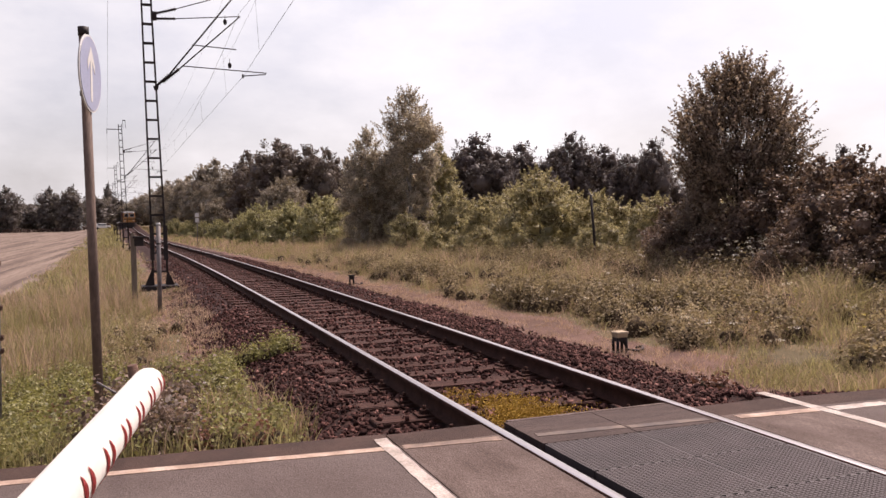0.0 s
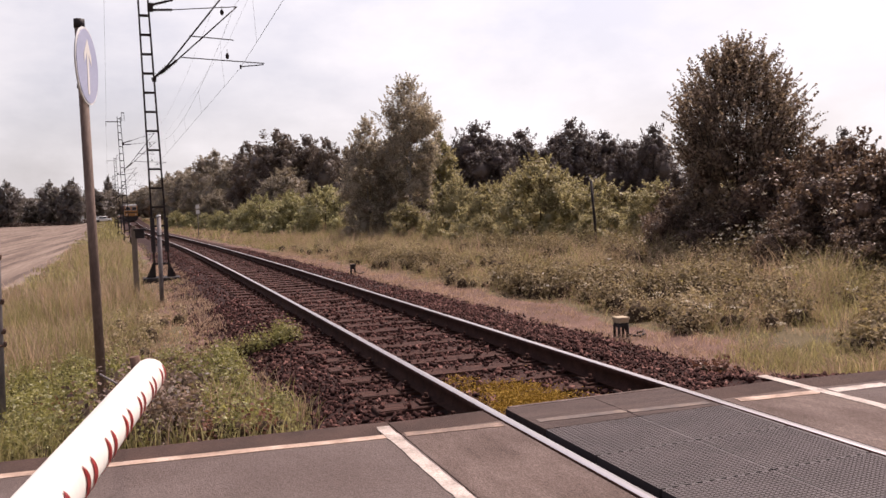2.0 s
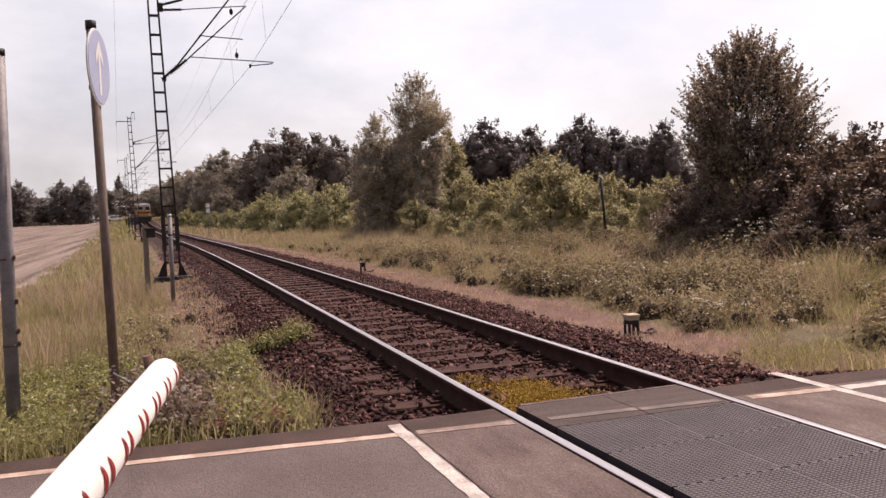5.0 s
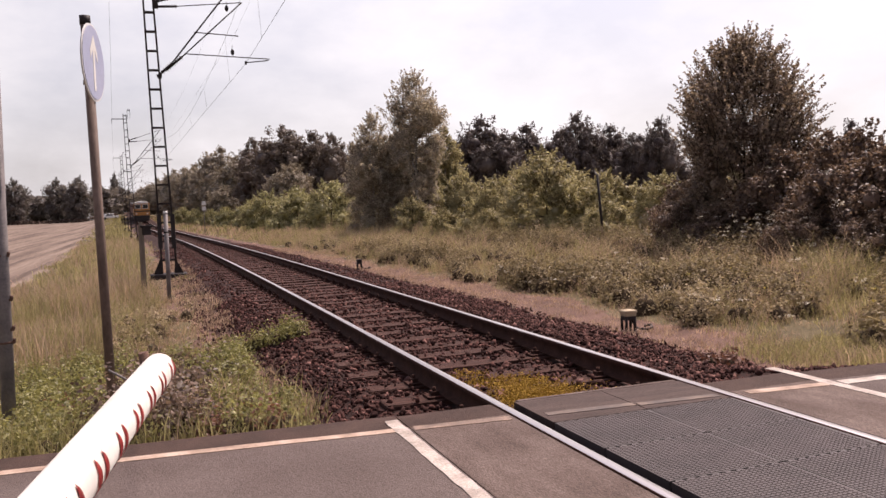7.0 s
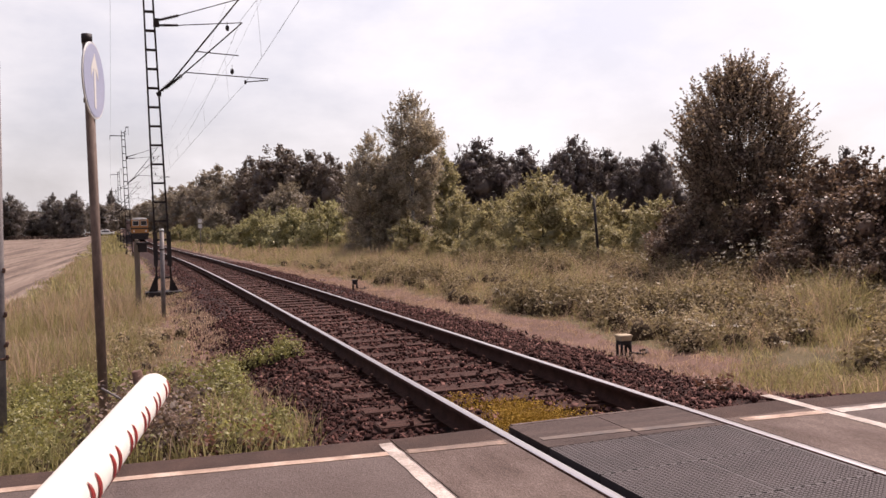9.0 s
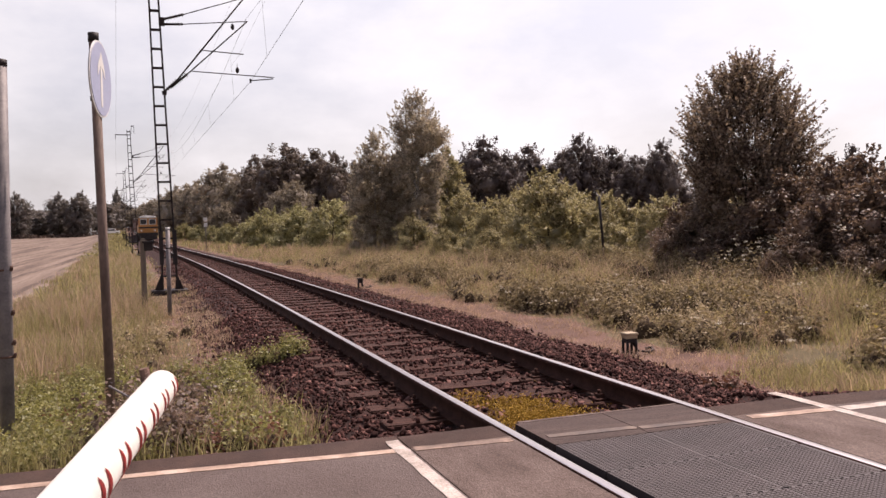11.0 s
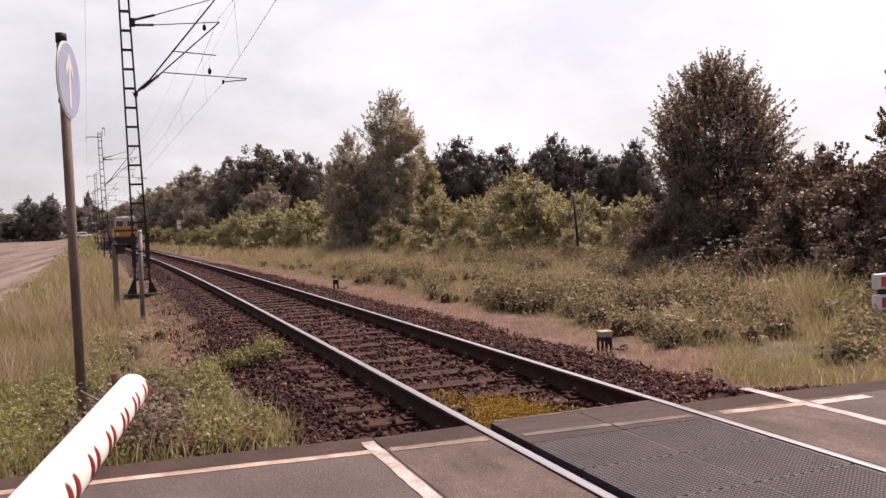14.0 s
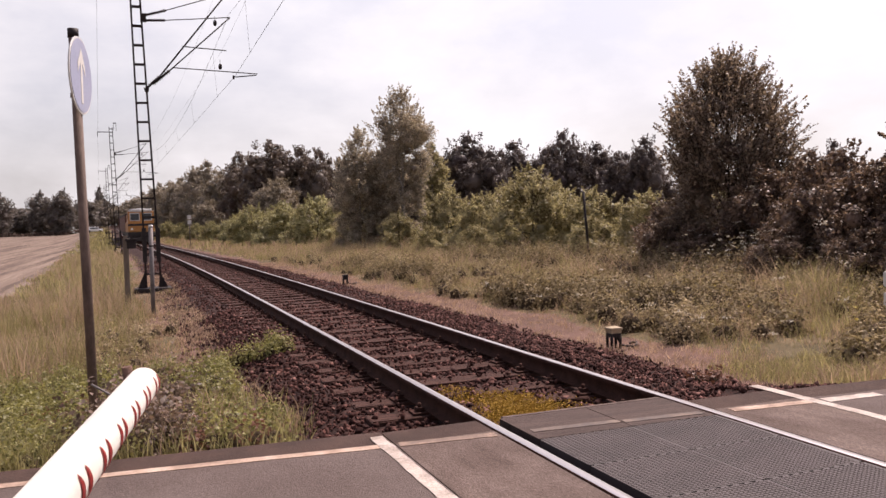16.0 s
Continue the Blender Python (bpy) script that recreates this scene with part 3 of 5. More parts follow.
# ---- ballast stones ----
def stones(name, xs, ys, zs, sizes, seg, mats, label, category):
    """Angular stones as one joined mesh."""
    if seg == 6:
        bv = np.array([(x, y, z) for x in (-1, 1) for y in (-1, 1) for z in (-1, 1)], float) / 1.35
        bf = np.array([(0, 1, 3, 2), (4, 6, 7, 5), (0, 4, 5, 1), (2, 3, 7, 6), (0, 2, 6, 4), (1, 5, 7, 3)])
    else:
        bv = np.array([(1, 0, 0), (-1, 0, 0), (0, 1, 0), (0, -1, 0), (0, 0, 1), (0, 0, -1)], float)
        bf = np.array([(0, 2, 4), (2, 1, 4), (1, 3, 4), (3, 0, 4), (2, 0, 5), (1, 2, 5), (3, 1, 5), (0, 3, 5)])
    n = len(xs)
    v = bv[None] * (1 + rng.uniform(-0.6, 0.35, (n, len(bv), 1)))
    v = v * rng.uniform(0.35, 1.3, (n, 1, 3))
    q = rng.normal(size=(n, 4))
    q /= np.linalg.norm(q, axis=1, keepdims=True)
    w, a, b, c = q.T
    R = np.stack([1 - 2 * (b * b + c * c), 2 * (a * b - c * w), 2 * (a * c + b * w), 2 * (a * b + c * w), 1 - 2 * (a * a + c * c), 2 * (b * c - a * w), 2 * (a * c - b * w), 2 * (b * c + a * w), 1 - 2 * (a * a + b * b)], 1).reshape(n, 3, 3)
    v = np.einsum("nij,nkj->nki", R, v) * sizes[:, None, None]
    v += np.stack([xs, ys, zs], 1)[:, None]
    f = bf[None] + (np.arange(n) * len(bv))[:, None, None]
    ob = cloud(name, v.reshape(-1, 3), f.reshape(-1, bf.shape[1]), mats)
    return tagged(ob, label, category, kind="stuff")


def ballast():
    def spread(n, y0, y1, u0, u1):
        y = rng.uniform(y0, y1, n)
        u = rng.uniform(u0, u1, n)
        # thinner towards the toes
        keep = (rng.uniform(0, 1, n) < np.interp(u + 0.35 * np.clip((y - 10) / 6, 0, 1) * (u < 0), [-2.1, -1.6, 2.4, 3.0], [0.15, 1, 1, 0.1])) & (y > road_far(mid(y) + u) + 0.03)
        y, u = y[keep], u[keep]
        x = mid(y) + u
        # fewer on top of the sleepers
        ph = ((y - 5.50) / 0.6 + 0.5) % 1.0
        on = (np.abs(ph - 0.5) < 0.21) & (np.abs(u) < 1.28)
        k = ~on | (rng.uniform(0, 1, len(y)) < 0.15)
        k &= np.abs(np.abs(u) - 0.7525) > 0.06
        return x[k], y[k], on[k]
    x, y, on = spread(36000, 5.2, 16, -2.4, 2.95)
    z = ground_z(x, y) + np.where(on, 0.04, 0.0) + rng.uniform(-0.01, 0.022, len(x))
    stones("ballast", x, y, z, 0.011 + 0.023 * rng.uniform(0, 1, len(x)) ** 1.5, 6, M_STONE, "dark brown crushed stone ballast beside the rails", "ballast")
    x, y, on = spread(21000, 16, 46, -2.45, 2.95)
    z = ground_z(x, y) + np.where(on, 0.04, 0.0) + rng.uniform(-0.01, 0.02, len(x))
    stones("ballast", x, y, z, rng.uniform(0.022, 0.042, len(x)), 8, M_STONE, "dark brown crushed stone ballast along the line", "ballast")


ballast()

# ---- trees and bushes ----
def leaves(points, size, jitter=0.35, droop=0.0, face=None):
    """One folded leaf (two triangles) at each point; face: the way that its upper side tends to look."""
    n = len(points)
    d = rng.normal(size=(n, 3))
    d[:, 2] = d[:, 2] * 0.6 - droop
    if face is not None:
        nrm = face + rng.normal(size=(n, 3)) * 0.7
        nrm /= np.linalg.norm(nrm, axis=1, keepdims=True) + 1e-9
        d -= nrm * (d * nrm).sum(1, keepdims=True)
    d /= np.linalg.norm(d, axis=1, keepdims=True) + 1e-9
    s = np.cross(d, rng.normal(size=(n, 3))) if face is None else np.cross(nrm, d)
    s /= np.linalg.norm(s, axis=1, keepdims=True) + 1e-9
    nrm = np.cross(d, s)
    L = (size * (1 + rng.uniform(-jitter, jitter, n)))[:, None]
    a = points - d * L * 0.5
    b = points + s * L * 0.33 + nrm * L * 0.10
    c = points + d * L * 0.5
    e = points - s * L * 0.33 + nrm * L * 0.10
    V = np.stack([a, b, c, e], 1).reshape(-1, 3)
    return V, np.arange(4 * n).reshape(n, 4)


PROFILE = {
    "round": ([0.0, 0.12, 0.3, 0.55, 0.8, 0.93, 1.0], [0.35, 0.75, 1.0, 0.98, 0.68, 0.38, 0.06]),
    "column": ([0.0, 0.1, 0.3, 0.5, 0.72, 0.88, 1.0], [0.35, 0.62, 0.72, 0.85, 1.0, 0.62, 0.10]),
    "egg": ([0.0, 0.1, 0.25, 0.45, 0.62, 0.78, 0.9, 1.0], [0.80, 0.92, 0.92, 0.95, 0.95, 0.70, 0.36, 0.06]),
    "mound": ([0.0, 0.2, 0.45, 0.7, 0.9, 1.0], [0.95, 1.0, 0.95, 0.78, 0.45, 0.10]),
    "vase": ([0.0, 0.2, 0.4, 0.52, 0.62, 0.74, 0.85, 0.94, 1.0], [1.0, 1.0, 0.98, 1.0, 1.0, 0.84, 0.58, 0.28, 0.05]),
    "poplar": ([0.0, 0.15, 0.5, 0.8, 1.0], [0.6, 0.9, 1.0, 0.6, 0.05]),
}


def ball():
    """A coarse ball of 24 four-sided faces."""
    key, verts, faces = {}, [], []
    for ax in range(3):
        for sg in (-1, 1):
            for i in (-1, 0):
                for j in (-1, 0):
                    f = []
                    for a, b in ((i, j), (i + 1, j), (i + 1, j + 1), (i, j + 1)):
                        p = [0, 0, 0]
                        p[ax], p[(ax + 1) % 3], p[(ax + 2) % 3] = sg, a, b
                        if tuple(p) not in key:
                            key[tuple(p)] = len(verts)
                            verts.append(np.array(p) / np.linalg.norm(p))
                        f.append(key[tuple(p)])
                    faces.append(f if sg > 0 else f[::-1])
    return np.array(verts), np.array(faces)


BALL, BALL_FACES = ball()


def woody(name, H, R, profile, clumps, per, leaf, mat, bark, label, category, crown0=0.12, group="", seed=1, shoots=0, tight=1.0, blossom=0, droop=0.0, limbs=7, lobes=0.22, boughs=26, bough=0.42, airy=0.0, reach_out=1.6, stem=0.86, core=0.6, core_to=1.0, spray=0.035, sprig_leaves=26):
    """A tree or bush at the origin: a tapered trunk, limbs and a crown of small leaves held in clumps."""
    global rng
    keep, rng = rng, np.random.default_rng(seed)
    top = empty(name, 0, 0, 0)
    tagged(top, label, category, group)
    # the outline, pushed in and out by lobes
    hp, rp = PROFILE[profile]
    ph = rng.uniform(0, 6.28, 6)

    def reach(h, a):
        lob = 1 + lobes * (0.6 * np.sin(3 * a + ph[0] + 5 * h) + 0.5 * np.sin(5 * a + ph[1] - 9 * h) + 0.5 * np.sin(2 * a + ph[2] + 14 * h))
        return R * np.interp(h, hp, rp) * lob
    # boughs fill the outline; sprigs of leaves sit on the outer side of each bough
    nb = boughs
    h = (np.arange(nb) + rng.uniform(0, 1, nb)) / nb
    a = np.arange(nb) * 2.4 + rng.uniform(-0.5, 0.5, nb)
    full = reach(h, a)
    br = R * bough * rng.uniform(0.7, 1.3, nb) * np.clip(full / R, 0.45, 1.0)
    r = np.maximum(full - br * 0.8, 0) * rng.uniform(0.55, 1.0, nb) ** 0.5
    z = (crown0 + (1 - crown0) * h) * H - br * 0.7 * (h > 0.8)
    C = np.stack([r * np.cos(a), r * np.sin(a), z], 1)
    share = br ** 2 * (1.0 - airy * np.clip(h * 1.4 - 0.4, 0, 1))
    share = share / share.sum()
    pick = rng.choice(nb, clumps, p=share)
    dirs = rng.normal(size=(clumps, 3)) + np.array([0, 0, 0.35])
    dirs /= np.linalg.norm(dirs, axis=1, keepdims=True)
    rad = br[pick] * rng.uniform(0.66, 1.08, clumps)
    sprig = C[pick] + dirs * rad[:, None] * np.array([1, 1, 0.85])
    ss = np.minimum(leaf * 1.5, 0.4 * br[pick])
    q = rng.uniform(-1, 1, (clumps, per, 3))
    pts = (sprig[:, None] + q * ss[:, None, None] * np.array([1, 1, 0.7]) * tight).reshape(-1, 3)
    face = np.repeat(dirs * 0.8 + np.array([0, 0, 0.6]), per, axis=0)
    sets, faces = [pts], [face]
    twigs = []
    for k in range(shoots):
        # upright leafy shoots that break the outline
        hh = rng.uniform(0.45, 1.0)
        aa = rng.uniform(0, 6.28)
        rr = float(reach(np.array(hh), np.array(aa))) * rng.uniform(0.75, 1.0)
        p = Vector((rr * math.cos(aa), rr * math.sin(aa), (crown0 + (1 - crown0) * hh) * H * 0.97))
        d = (Vector((math.cos(aa) * (1.3 - hh), math.sin(aa) * (1.3 - hh), 0.8)).normalized() + Vector(rng.normal(size=3) * 0.22)).normalized()
        ln = rng.uniform(0.10, 0.22) * R * reach_out
        t = rng.uniform(0, 1, sprig_leaves)[:, None]
        faces.append(np.tile(np.array(d) * 0.2, (sprig_leaves, 1)))
        sets.append(np.array(p) + np.array(d) * t * ln + rng.normal(size=(sprig_leaves, 3)) * (spray * R) * (1.15 - t))
        twigs.append((p - d * ln * 0.8, p + d * ln * 0.9))
    pts = np.concatenate(sets)
    pts[:, 2] = np.maximum(pts[:, 2], 0.05)
    V, F = leaves(pts, leaf, droop=droop, face=np.concatenate(faces))
    # the close inner growth of each bough, which lets no light through
    full_in = np.nonzero(h < core_to)[0]
    lump = BALL[None] * (core * br[full_in] * np.minimum(1, 1.2 - 0.4 * h[full_in]))[:, None, None] * rng.uniform(0.72, 1.12, (len(full_in), len(BALL), 1)) + C[full_in][:, None]
    lump[:, :, 2] = np.maximum(lump[:, :, 2], 0.02)
    F = np.concatenate([F, (BALL_FACES[None] + (len(V) + np.arange(len(full_in)) * len(BALL))[:, None, None]).reshape(-1, 4)])
    V = np.concatenate([V, lump.reshape(-1, 3)])
    cloud("crown", V, F, mat, top)
    # trunk and limbs
    r0 = max(0.03, H * 0.013)
    bent = rng.uniform(-0.05, 0.05, (6, 2)) * R
    line = [(bent[i][0] * i / 3, bent[i][1] * i / 3, H * stem * i / 5 - 0.15 * (i == 0)) for i in range(6)]
    TV, TF = sweep(line, [r0 * (1.25, 0.95, 0.8, 0.6, 0.4, 0.15)[i] for i in range(6)])
    cloud("trunk", TV, TF, bark, top, smooth=True)
    for k in range(limbs):
        i = rng.integers(0, nb)
        e = Vector(C[i])
        s = Vector((0, 0, max(0.05, e.z * rng.uniform(0.35, 0.7))))
        m = s.lerp(e, 0.5) + Vector((0, 0, -0.06 * R))
        LV, LF = sweep([s, m, e], [r0 * 0.5, r0 * 0.3, r0 * 0.08], 5)
        cloud("limb", LV, LF, bark, top)
    if twigs:
        TV, TF = [], []
        for k, (p, q) in enumerate(twigs):
            v, f = sweep([p, q], [0.012, 0.004], 3)
            TV.append(v)
            TF.append(f + 6 * k)
        tagged(cloud("twig_growth", np.concatenate(TV), np.concatenate(TF), bark, top), kind="stuff")
    if blossom:
        # flat white flower heads near the surface
        h = rng.uniform(0.15, 0.98, blossom)
        a = rng.uniform(0, 6.28, blossom)
        r = reach(h, a) * 1.02
        B = np.stack([r * np.cos(a), r * np.sin(a), (crown0 + (1 - crown0) * h) * H], 1)
        p = (B[:, None] + rng.normal(size=(blossom, 14, 3)) * np.array([0.055, 0.055, 0.018])).reshape(-1, 3)
        V, F = leaves(p, 0.045)
        cloud("blossom", V, F, L_BLOSSOM, top, "flat heads of small white flowers")
    rng = keep
    return top


def put(ob, x, y, turn=0.0, s=1.0, sz=None, sink=0.05):
    ob.matrix_basis = pose(x, y, float(ground_z(x, y)) - sink, 0, 0, turn)
    ob.scale = (s, s, sz or s)
    return ob


def again(ob, x, y, turn, s, sz=None):
    c = copy_thing(ob, pose(x, y, float(ground_z(x, y)) - 0.05, 0, 0, turn))
    c.scale = (s, s, sz or s)
    return c


# the big leafy tree by the crossing and the two birches by the line
put(woody("tree", 5.55, 1.62, "vase", 7600, 7, 0.075, L_WILLOW, M_BARK, "dense young willow tree with upright leafy shoots", "tree", crown0=0.02, seed=11, shoots=820, limbs=14, lobes=0.16, boughs=120, bough=0.27, airy=0.6, reach_out=2.5, stem=0.6, core_to=0.62, spray=0.034, sprig_leaves=26), 14.88, 17.6)
put(woody("birch", 9.3, 1.75, "column", 4800, 7, 0.10, L_BIRCH, M_BIRCHBARK, "tall slender birch with a leaning crown", "tree", crown0=0.04, seed=12, shoots=230, limbs=12, boughs=76, bough=0.32, lobes=0.3, airy=0.4, reach_out=2.2, core_to=0.8), 14.62, 45.0)
put(woody("birch", 7.3, 1.75, "poplar", 3900, 7, 0.10, L_BIRCH, M_BIRCHBARK, "smaller grey-green birch beside the line", "tree", crown0=0.0, seed=13, shoots=150, limbs=9, boughs=60, bough=0.34, lobes=0.28, airy=0.3, core_to=0.8), 12.55, 47.0)
put(woody("birch", 6.0, 1.35, "poplar", 2400, 7, 0.10, L_BIRCH, M_BIRCHBARK, "low pale birch between two taller ones", "tree", crown0=0.0, seed=15, shoots=90, limbs=7, boughs=44, bough=0.36, lobes=0.28, airy=0.3, core_to=0.8), 13.75, 46.4)
put(woody("birch", 6.8, 1.3, "poplar", 2600, 7, 0.12, L_SHRUB, M_BIRCHBARK, "pale green birch behind the hedge", "tree", crown0=0.04, seed=14, shoots=60, limbs=8), 18.3, 50.0)

put(woody("tree", 5.6, 0.75, "poplar", 900, 7, 0.09, L_WILLOW, M_BARK, "slender open-crowned young tree behind the hedge", "tree", crown0=0.2, seed=17, shoots=50, limbs=7, boughs=26, bough=0.34, airy=0.5), 17.45, 13.9)

# bushes
ELDER = put(woody("bush", 2.6, 1.25, "mound", 1900, 7, 0.08, L_ELDER, M_BARK, "dense flowering elder bush in the hedge", "bush", crown0=0.0, group="hedge bushes", seed=21, shoots=70, blossom=34, limbs=9, boughs=70, bough=0.27, lobes=0.3), 14.08, 15.2, 0, 1.0)
for x, y, t, s, sz in ((14.2, 13.4, 80, 1.08, 1.12), (13.75, 11.9, 150, 1.0, 1.0), (14.2, 10.4, 210, 1.1, 1.02), (14.5, 8.6, 20, 1.1, 1.05), (14.9, 6.8, 120, 1.15, 1.1), (15.9, 15.9, 300, 1.2, 1.05), (16.0, 12.6, 260, 1.2, 1.1), (14.6, 19.6, 95, 0.9, 0.8), (13.1, 16.4, 40, 0.62, 0.52), (12.55, 13.2, 60, 0.62, 0.52), (12.7, 11.3, 170, 0.6, 0.5), (13.3, 18.4, 220, 0.6, 0.55)):
    again(ELDER, x, y, t, s, sz)
SHRUB = put(woody("bush", 3.5, 1.55, "mound", 1600, 7, 0.10, L_SHRUB, M_BARK, "yellow-green bush at the edge of the track", "bush", crown0=0.0, group="hedge bushes", seed=22, shoots=110, blossom=8, limbs=9, boughs=60, bough=0.28, lobes=0.34), 14.35, 28.0, 0, 1.0)
for x, y, t, s, sz in ((15.9, 26.2, 70, 0.85, 0.72), (16.4, 23.6, 140, 0.75, 0.66), (14.4, 33.2, 200, 0.9, 0.78), (14.7, 38.0, 260, 0.85, 0.92), (13.2, 41.5, 40, 0.7, 0.6), (16.8, 30.8, 100, 1.0, 0.85), (17.4, 36.0, 10, 1.1, 0.95), (17.2, 21.2, 330, 0.9, 0.75), (13.6, 52.5, 20, 0.9, 0.8), (13.9, 23.0, 55, 0.55, 0.45), (13.2, 31.0, 15, 0.5, 0.42), (13.0, 36.0, 75, 0.5, 0.42), (15.8, 56.0, 300, 1.1, 1.05)):
    again(SHRUB, x, y, t, s, sz)
HEDGE = put(woody("bush", 4.0, 2.3, "mound", 1300, 7, 0.16, L_HEDGE, M_BARK, "broad yellow-green bush in the hedge along the line", "bush", crown0=0.0, group="hedge bushes", seed=23, shoots=50, limbs=8, boughs=56, bough=0.28, lobes=0.32), 12.9, 61.0, 0, 1.0, 0.95)
for x, y, t, s, sz in ((11.8, 70.0, 70, 1.0, 0.92), (10.6, 80.0, 150, 0.9, 0.95), (10.2, 91.0, 220, 0.75, 0.75), (8.8, 105.0, 290, 0.62, 0.66), (7.9, 118.0, 10, 0.6, 0.62), (6.6, 133.0, 120, 0.62, 0.66), (5.4, 152.0, 200, 0.7, 0.75), (14.6, 66.0, 45, 1.0, 0.95), (13.0, 77.0, 45, 1.0, 0.95)):
    again(HEDGE, x, y, t, s, sz)
GREY = put(woody("bush", 6.6, 3.0, "mound", 2000, 7, 0.2, L_MID, M_BARK, "rounded grey-green willow bush behind the hedge", "bush", crown0=0.0, seed=24, shoots=80, limbs=8, boughs=40, bough=0.36), 14.3, 88.0)
again(GREY, 10.0, 123.0, 60, 0.9, 0.85)

# woods
OAK = put(woody("tree", 12.6, 4.2, "round", 1500, 7, 0.27, L_DARK, M_BARK, "dark broad-leaved tree at the edge of the wood", "tree", crown0=0.05, group="trees of the wood", seed=31, shoots=16, limbs=8, lobes=0.22, boughs=60, bough=0.38, spray=0.05, core=0.66), 39.6, 95.0)
for x, y, t, s, sz in ((46.9, 97, 60, 0.92, 0.95), (50.5, 90, 120, 0.86, 1.0), (56.6, 92, 190, 0.8, 0.9), (59.8, 90, 240, 0.72, 0.78), (55.7, 80, 10, 0.62, 0.86), (37.0, 101, 300, 0.8, 0.9), (43.0, 101, 80, 0.85, 0.92), (64.0, 90, 30, 0.8, 0.7), (70.0, 88, 140, 0.8, 0.68), (74.0, 70, 200, 0.42, 0.75), (33.0, 103, 45, 0.8, 0.82), (53.6, 100, 45, 0.85, 0.85), (62.0, 76, 100, 0.7, 0.62), (80.0, 80, 100, 0.9, 0.62), (28.0, 104, 150, 0.8, 0.75), (48.5, 104, 210, 0.95, 0.80), (61.0, 98, 310, 0.95, 0.74), (41.0, 108, 250, 0.95, 0.84), (41.5, 92, 20, 0.72, 0.82), (47.5, 89, 130, 0.72, 0.82), (54.8, 84.3, 280, 0.66, 0.74)):
    again(OAK, x, y, t, s, sz)
ASH = put(woody("tree", 12.8, 4.0, "round", 1500, 7, 0.27, L_WOOD, M_BARK, "dark green broad-leaved tree in the wood beside the line", "tree", crown0=0.02, group="trees of the wood", seed=32, shoots=14, limbs=8, lobes=0.22, boughs=60, bough=0.37, spray=0.05, core=0.66), 16.4, 105.0, 0, 1.05, 1.0)
for x, y, t, s, sz in ((21.8, 100, 60, 0.72, 0.88), (20.1, 104, 110, 0.8, 0.93), (18.2, 109, 110, 0.9, 0.97), (14.3, 118, 150, 0.95, 0.96), (24.5, 101, 10, 0.7, 0.8), (27.5, 108, 75, 0.8, 0.75), (22.5, 112, 75, 0.8, 0.9), (30.0, 112, 75, 0.8, 0.8)):
    again(ASH, x, y, t, s, sz)
LIME = put(woody("tree", 12.8, 4.2, "round", 1300, 7, 0.31, L_MID, M_BARK, "pale grey-green tree far along the line", "tree", crown0=0.02, group="trees of the wood", seed=35, shoots=10, limbs=8, lobes=0.2, boughs=56, bough=0.36, spray=0.05, core=0.66), 13.2, 136.0, 0, 1.0, 0.85)
for x, y, t, s, sz in ((12.0, 147, 260, 1.1, 1.04), (10.2, 158, 40, 1.0, 0.90), (8.8, 170, 320, 1.05, 0.9), (7.2, 185, 90, 1.0, 0.89), (5.6, 200, 170, 0.95, 0.91), (4.0, 217, 20, 0.95, 0.81), (2.2, 235, 80, 1.05, 0.81), (0.0, 252, 250, 1.0, 0.71), (-2.6, 270, 30, 1.0, 0.62), (-5.4, 285, 130, 1.0, 0.50)):
    again(LIME, x, y, t, s, sz)
# the haze on these trees is only the tone of their leaves
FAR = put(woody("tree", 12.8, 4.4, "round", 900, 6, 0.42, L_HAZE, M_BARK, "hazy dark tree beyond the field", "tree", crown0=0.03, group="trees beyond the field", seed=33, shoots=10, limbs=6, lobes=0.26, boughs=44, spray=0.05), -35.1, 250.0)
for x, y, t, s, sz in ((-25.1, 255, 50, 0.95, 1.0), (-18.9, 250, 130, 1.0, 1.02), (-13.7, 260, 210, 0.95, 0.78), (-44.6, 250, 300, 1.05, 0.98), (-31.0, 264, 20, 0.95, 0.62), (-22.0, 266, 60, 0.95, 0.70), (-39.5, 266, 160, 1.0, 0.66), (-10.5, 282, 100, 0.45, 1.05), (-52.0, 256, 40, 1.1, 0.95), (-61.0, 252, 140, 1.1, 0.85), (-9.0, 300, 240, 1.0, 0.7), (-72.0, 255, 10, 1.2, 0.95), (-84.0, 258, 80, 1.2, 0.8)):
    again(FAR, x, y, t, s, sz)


def far_hedge():
    n = 5200
    x = rng.uniform(-140, -9, n)
    y = 247 + rng.normal(0, 0.8, n)
    z = ground_z(x, y) + rng.uniform(0, 1, n) * (0.9 + 0.4 * wob(x, y, 0.2))
    V, F = leaves(np.stack([x, y, z], 1), 0.55)
    tagged(cloud("far_hedge", V, F, material("far_stubble_bank", ((0.2, (0.07, 0.045, 0.035)), (0.8, (0.13, 0.085, 0.065))), scale=0.3, rough=0.9, spread=0.5)), "low brown bank of dry growth at the end of the field", "hedge", kind="stuff")
    # a low wood behind, its haze again put into the leaf colour
    n = 15000
    x = rng.uniform(-160, -8, n)
    y = 275 + rng.normal(0, 3, n)
    z = ground_z(x, y) + rng.uniform(0, 1, n) ** 0.8 * (8.4 + 0.4 * wob(x, y, 0.08))
    V, F = leaves(np.stack([x, y, z], 1), 1.2)
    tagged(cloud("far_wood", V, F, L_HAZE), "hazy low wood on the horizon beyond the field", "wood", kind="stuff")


far_hedge()

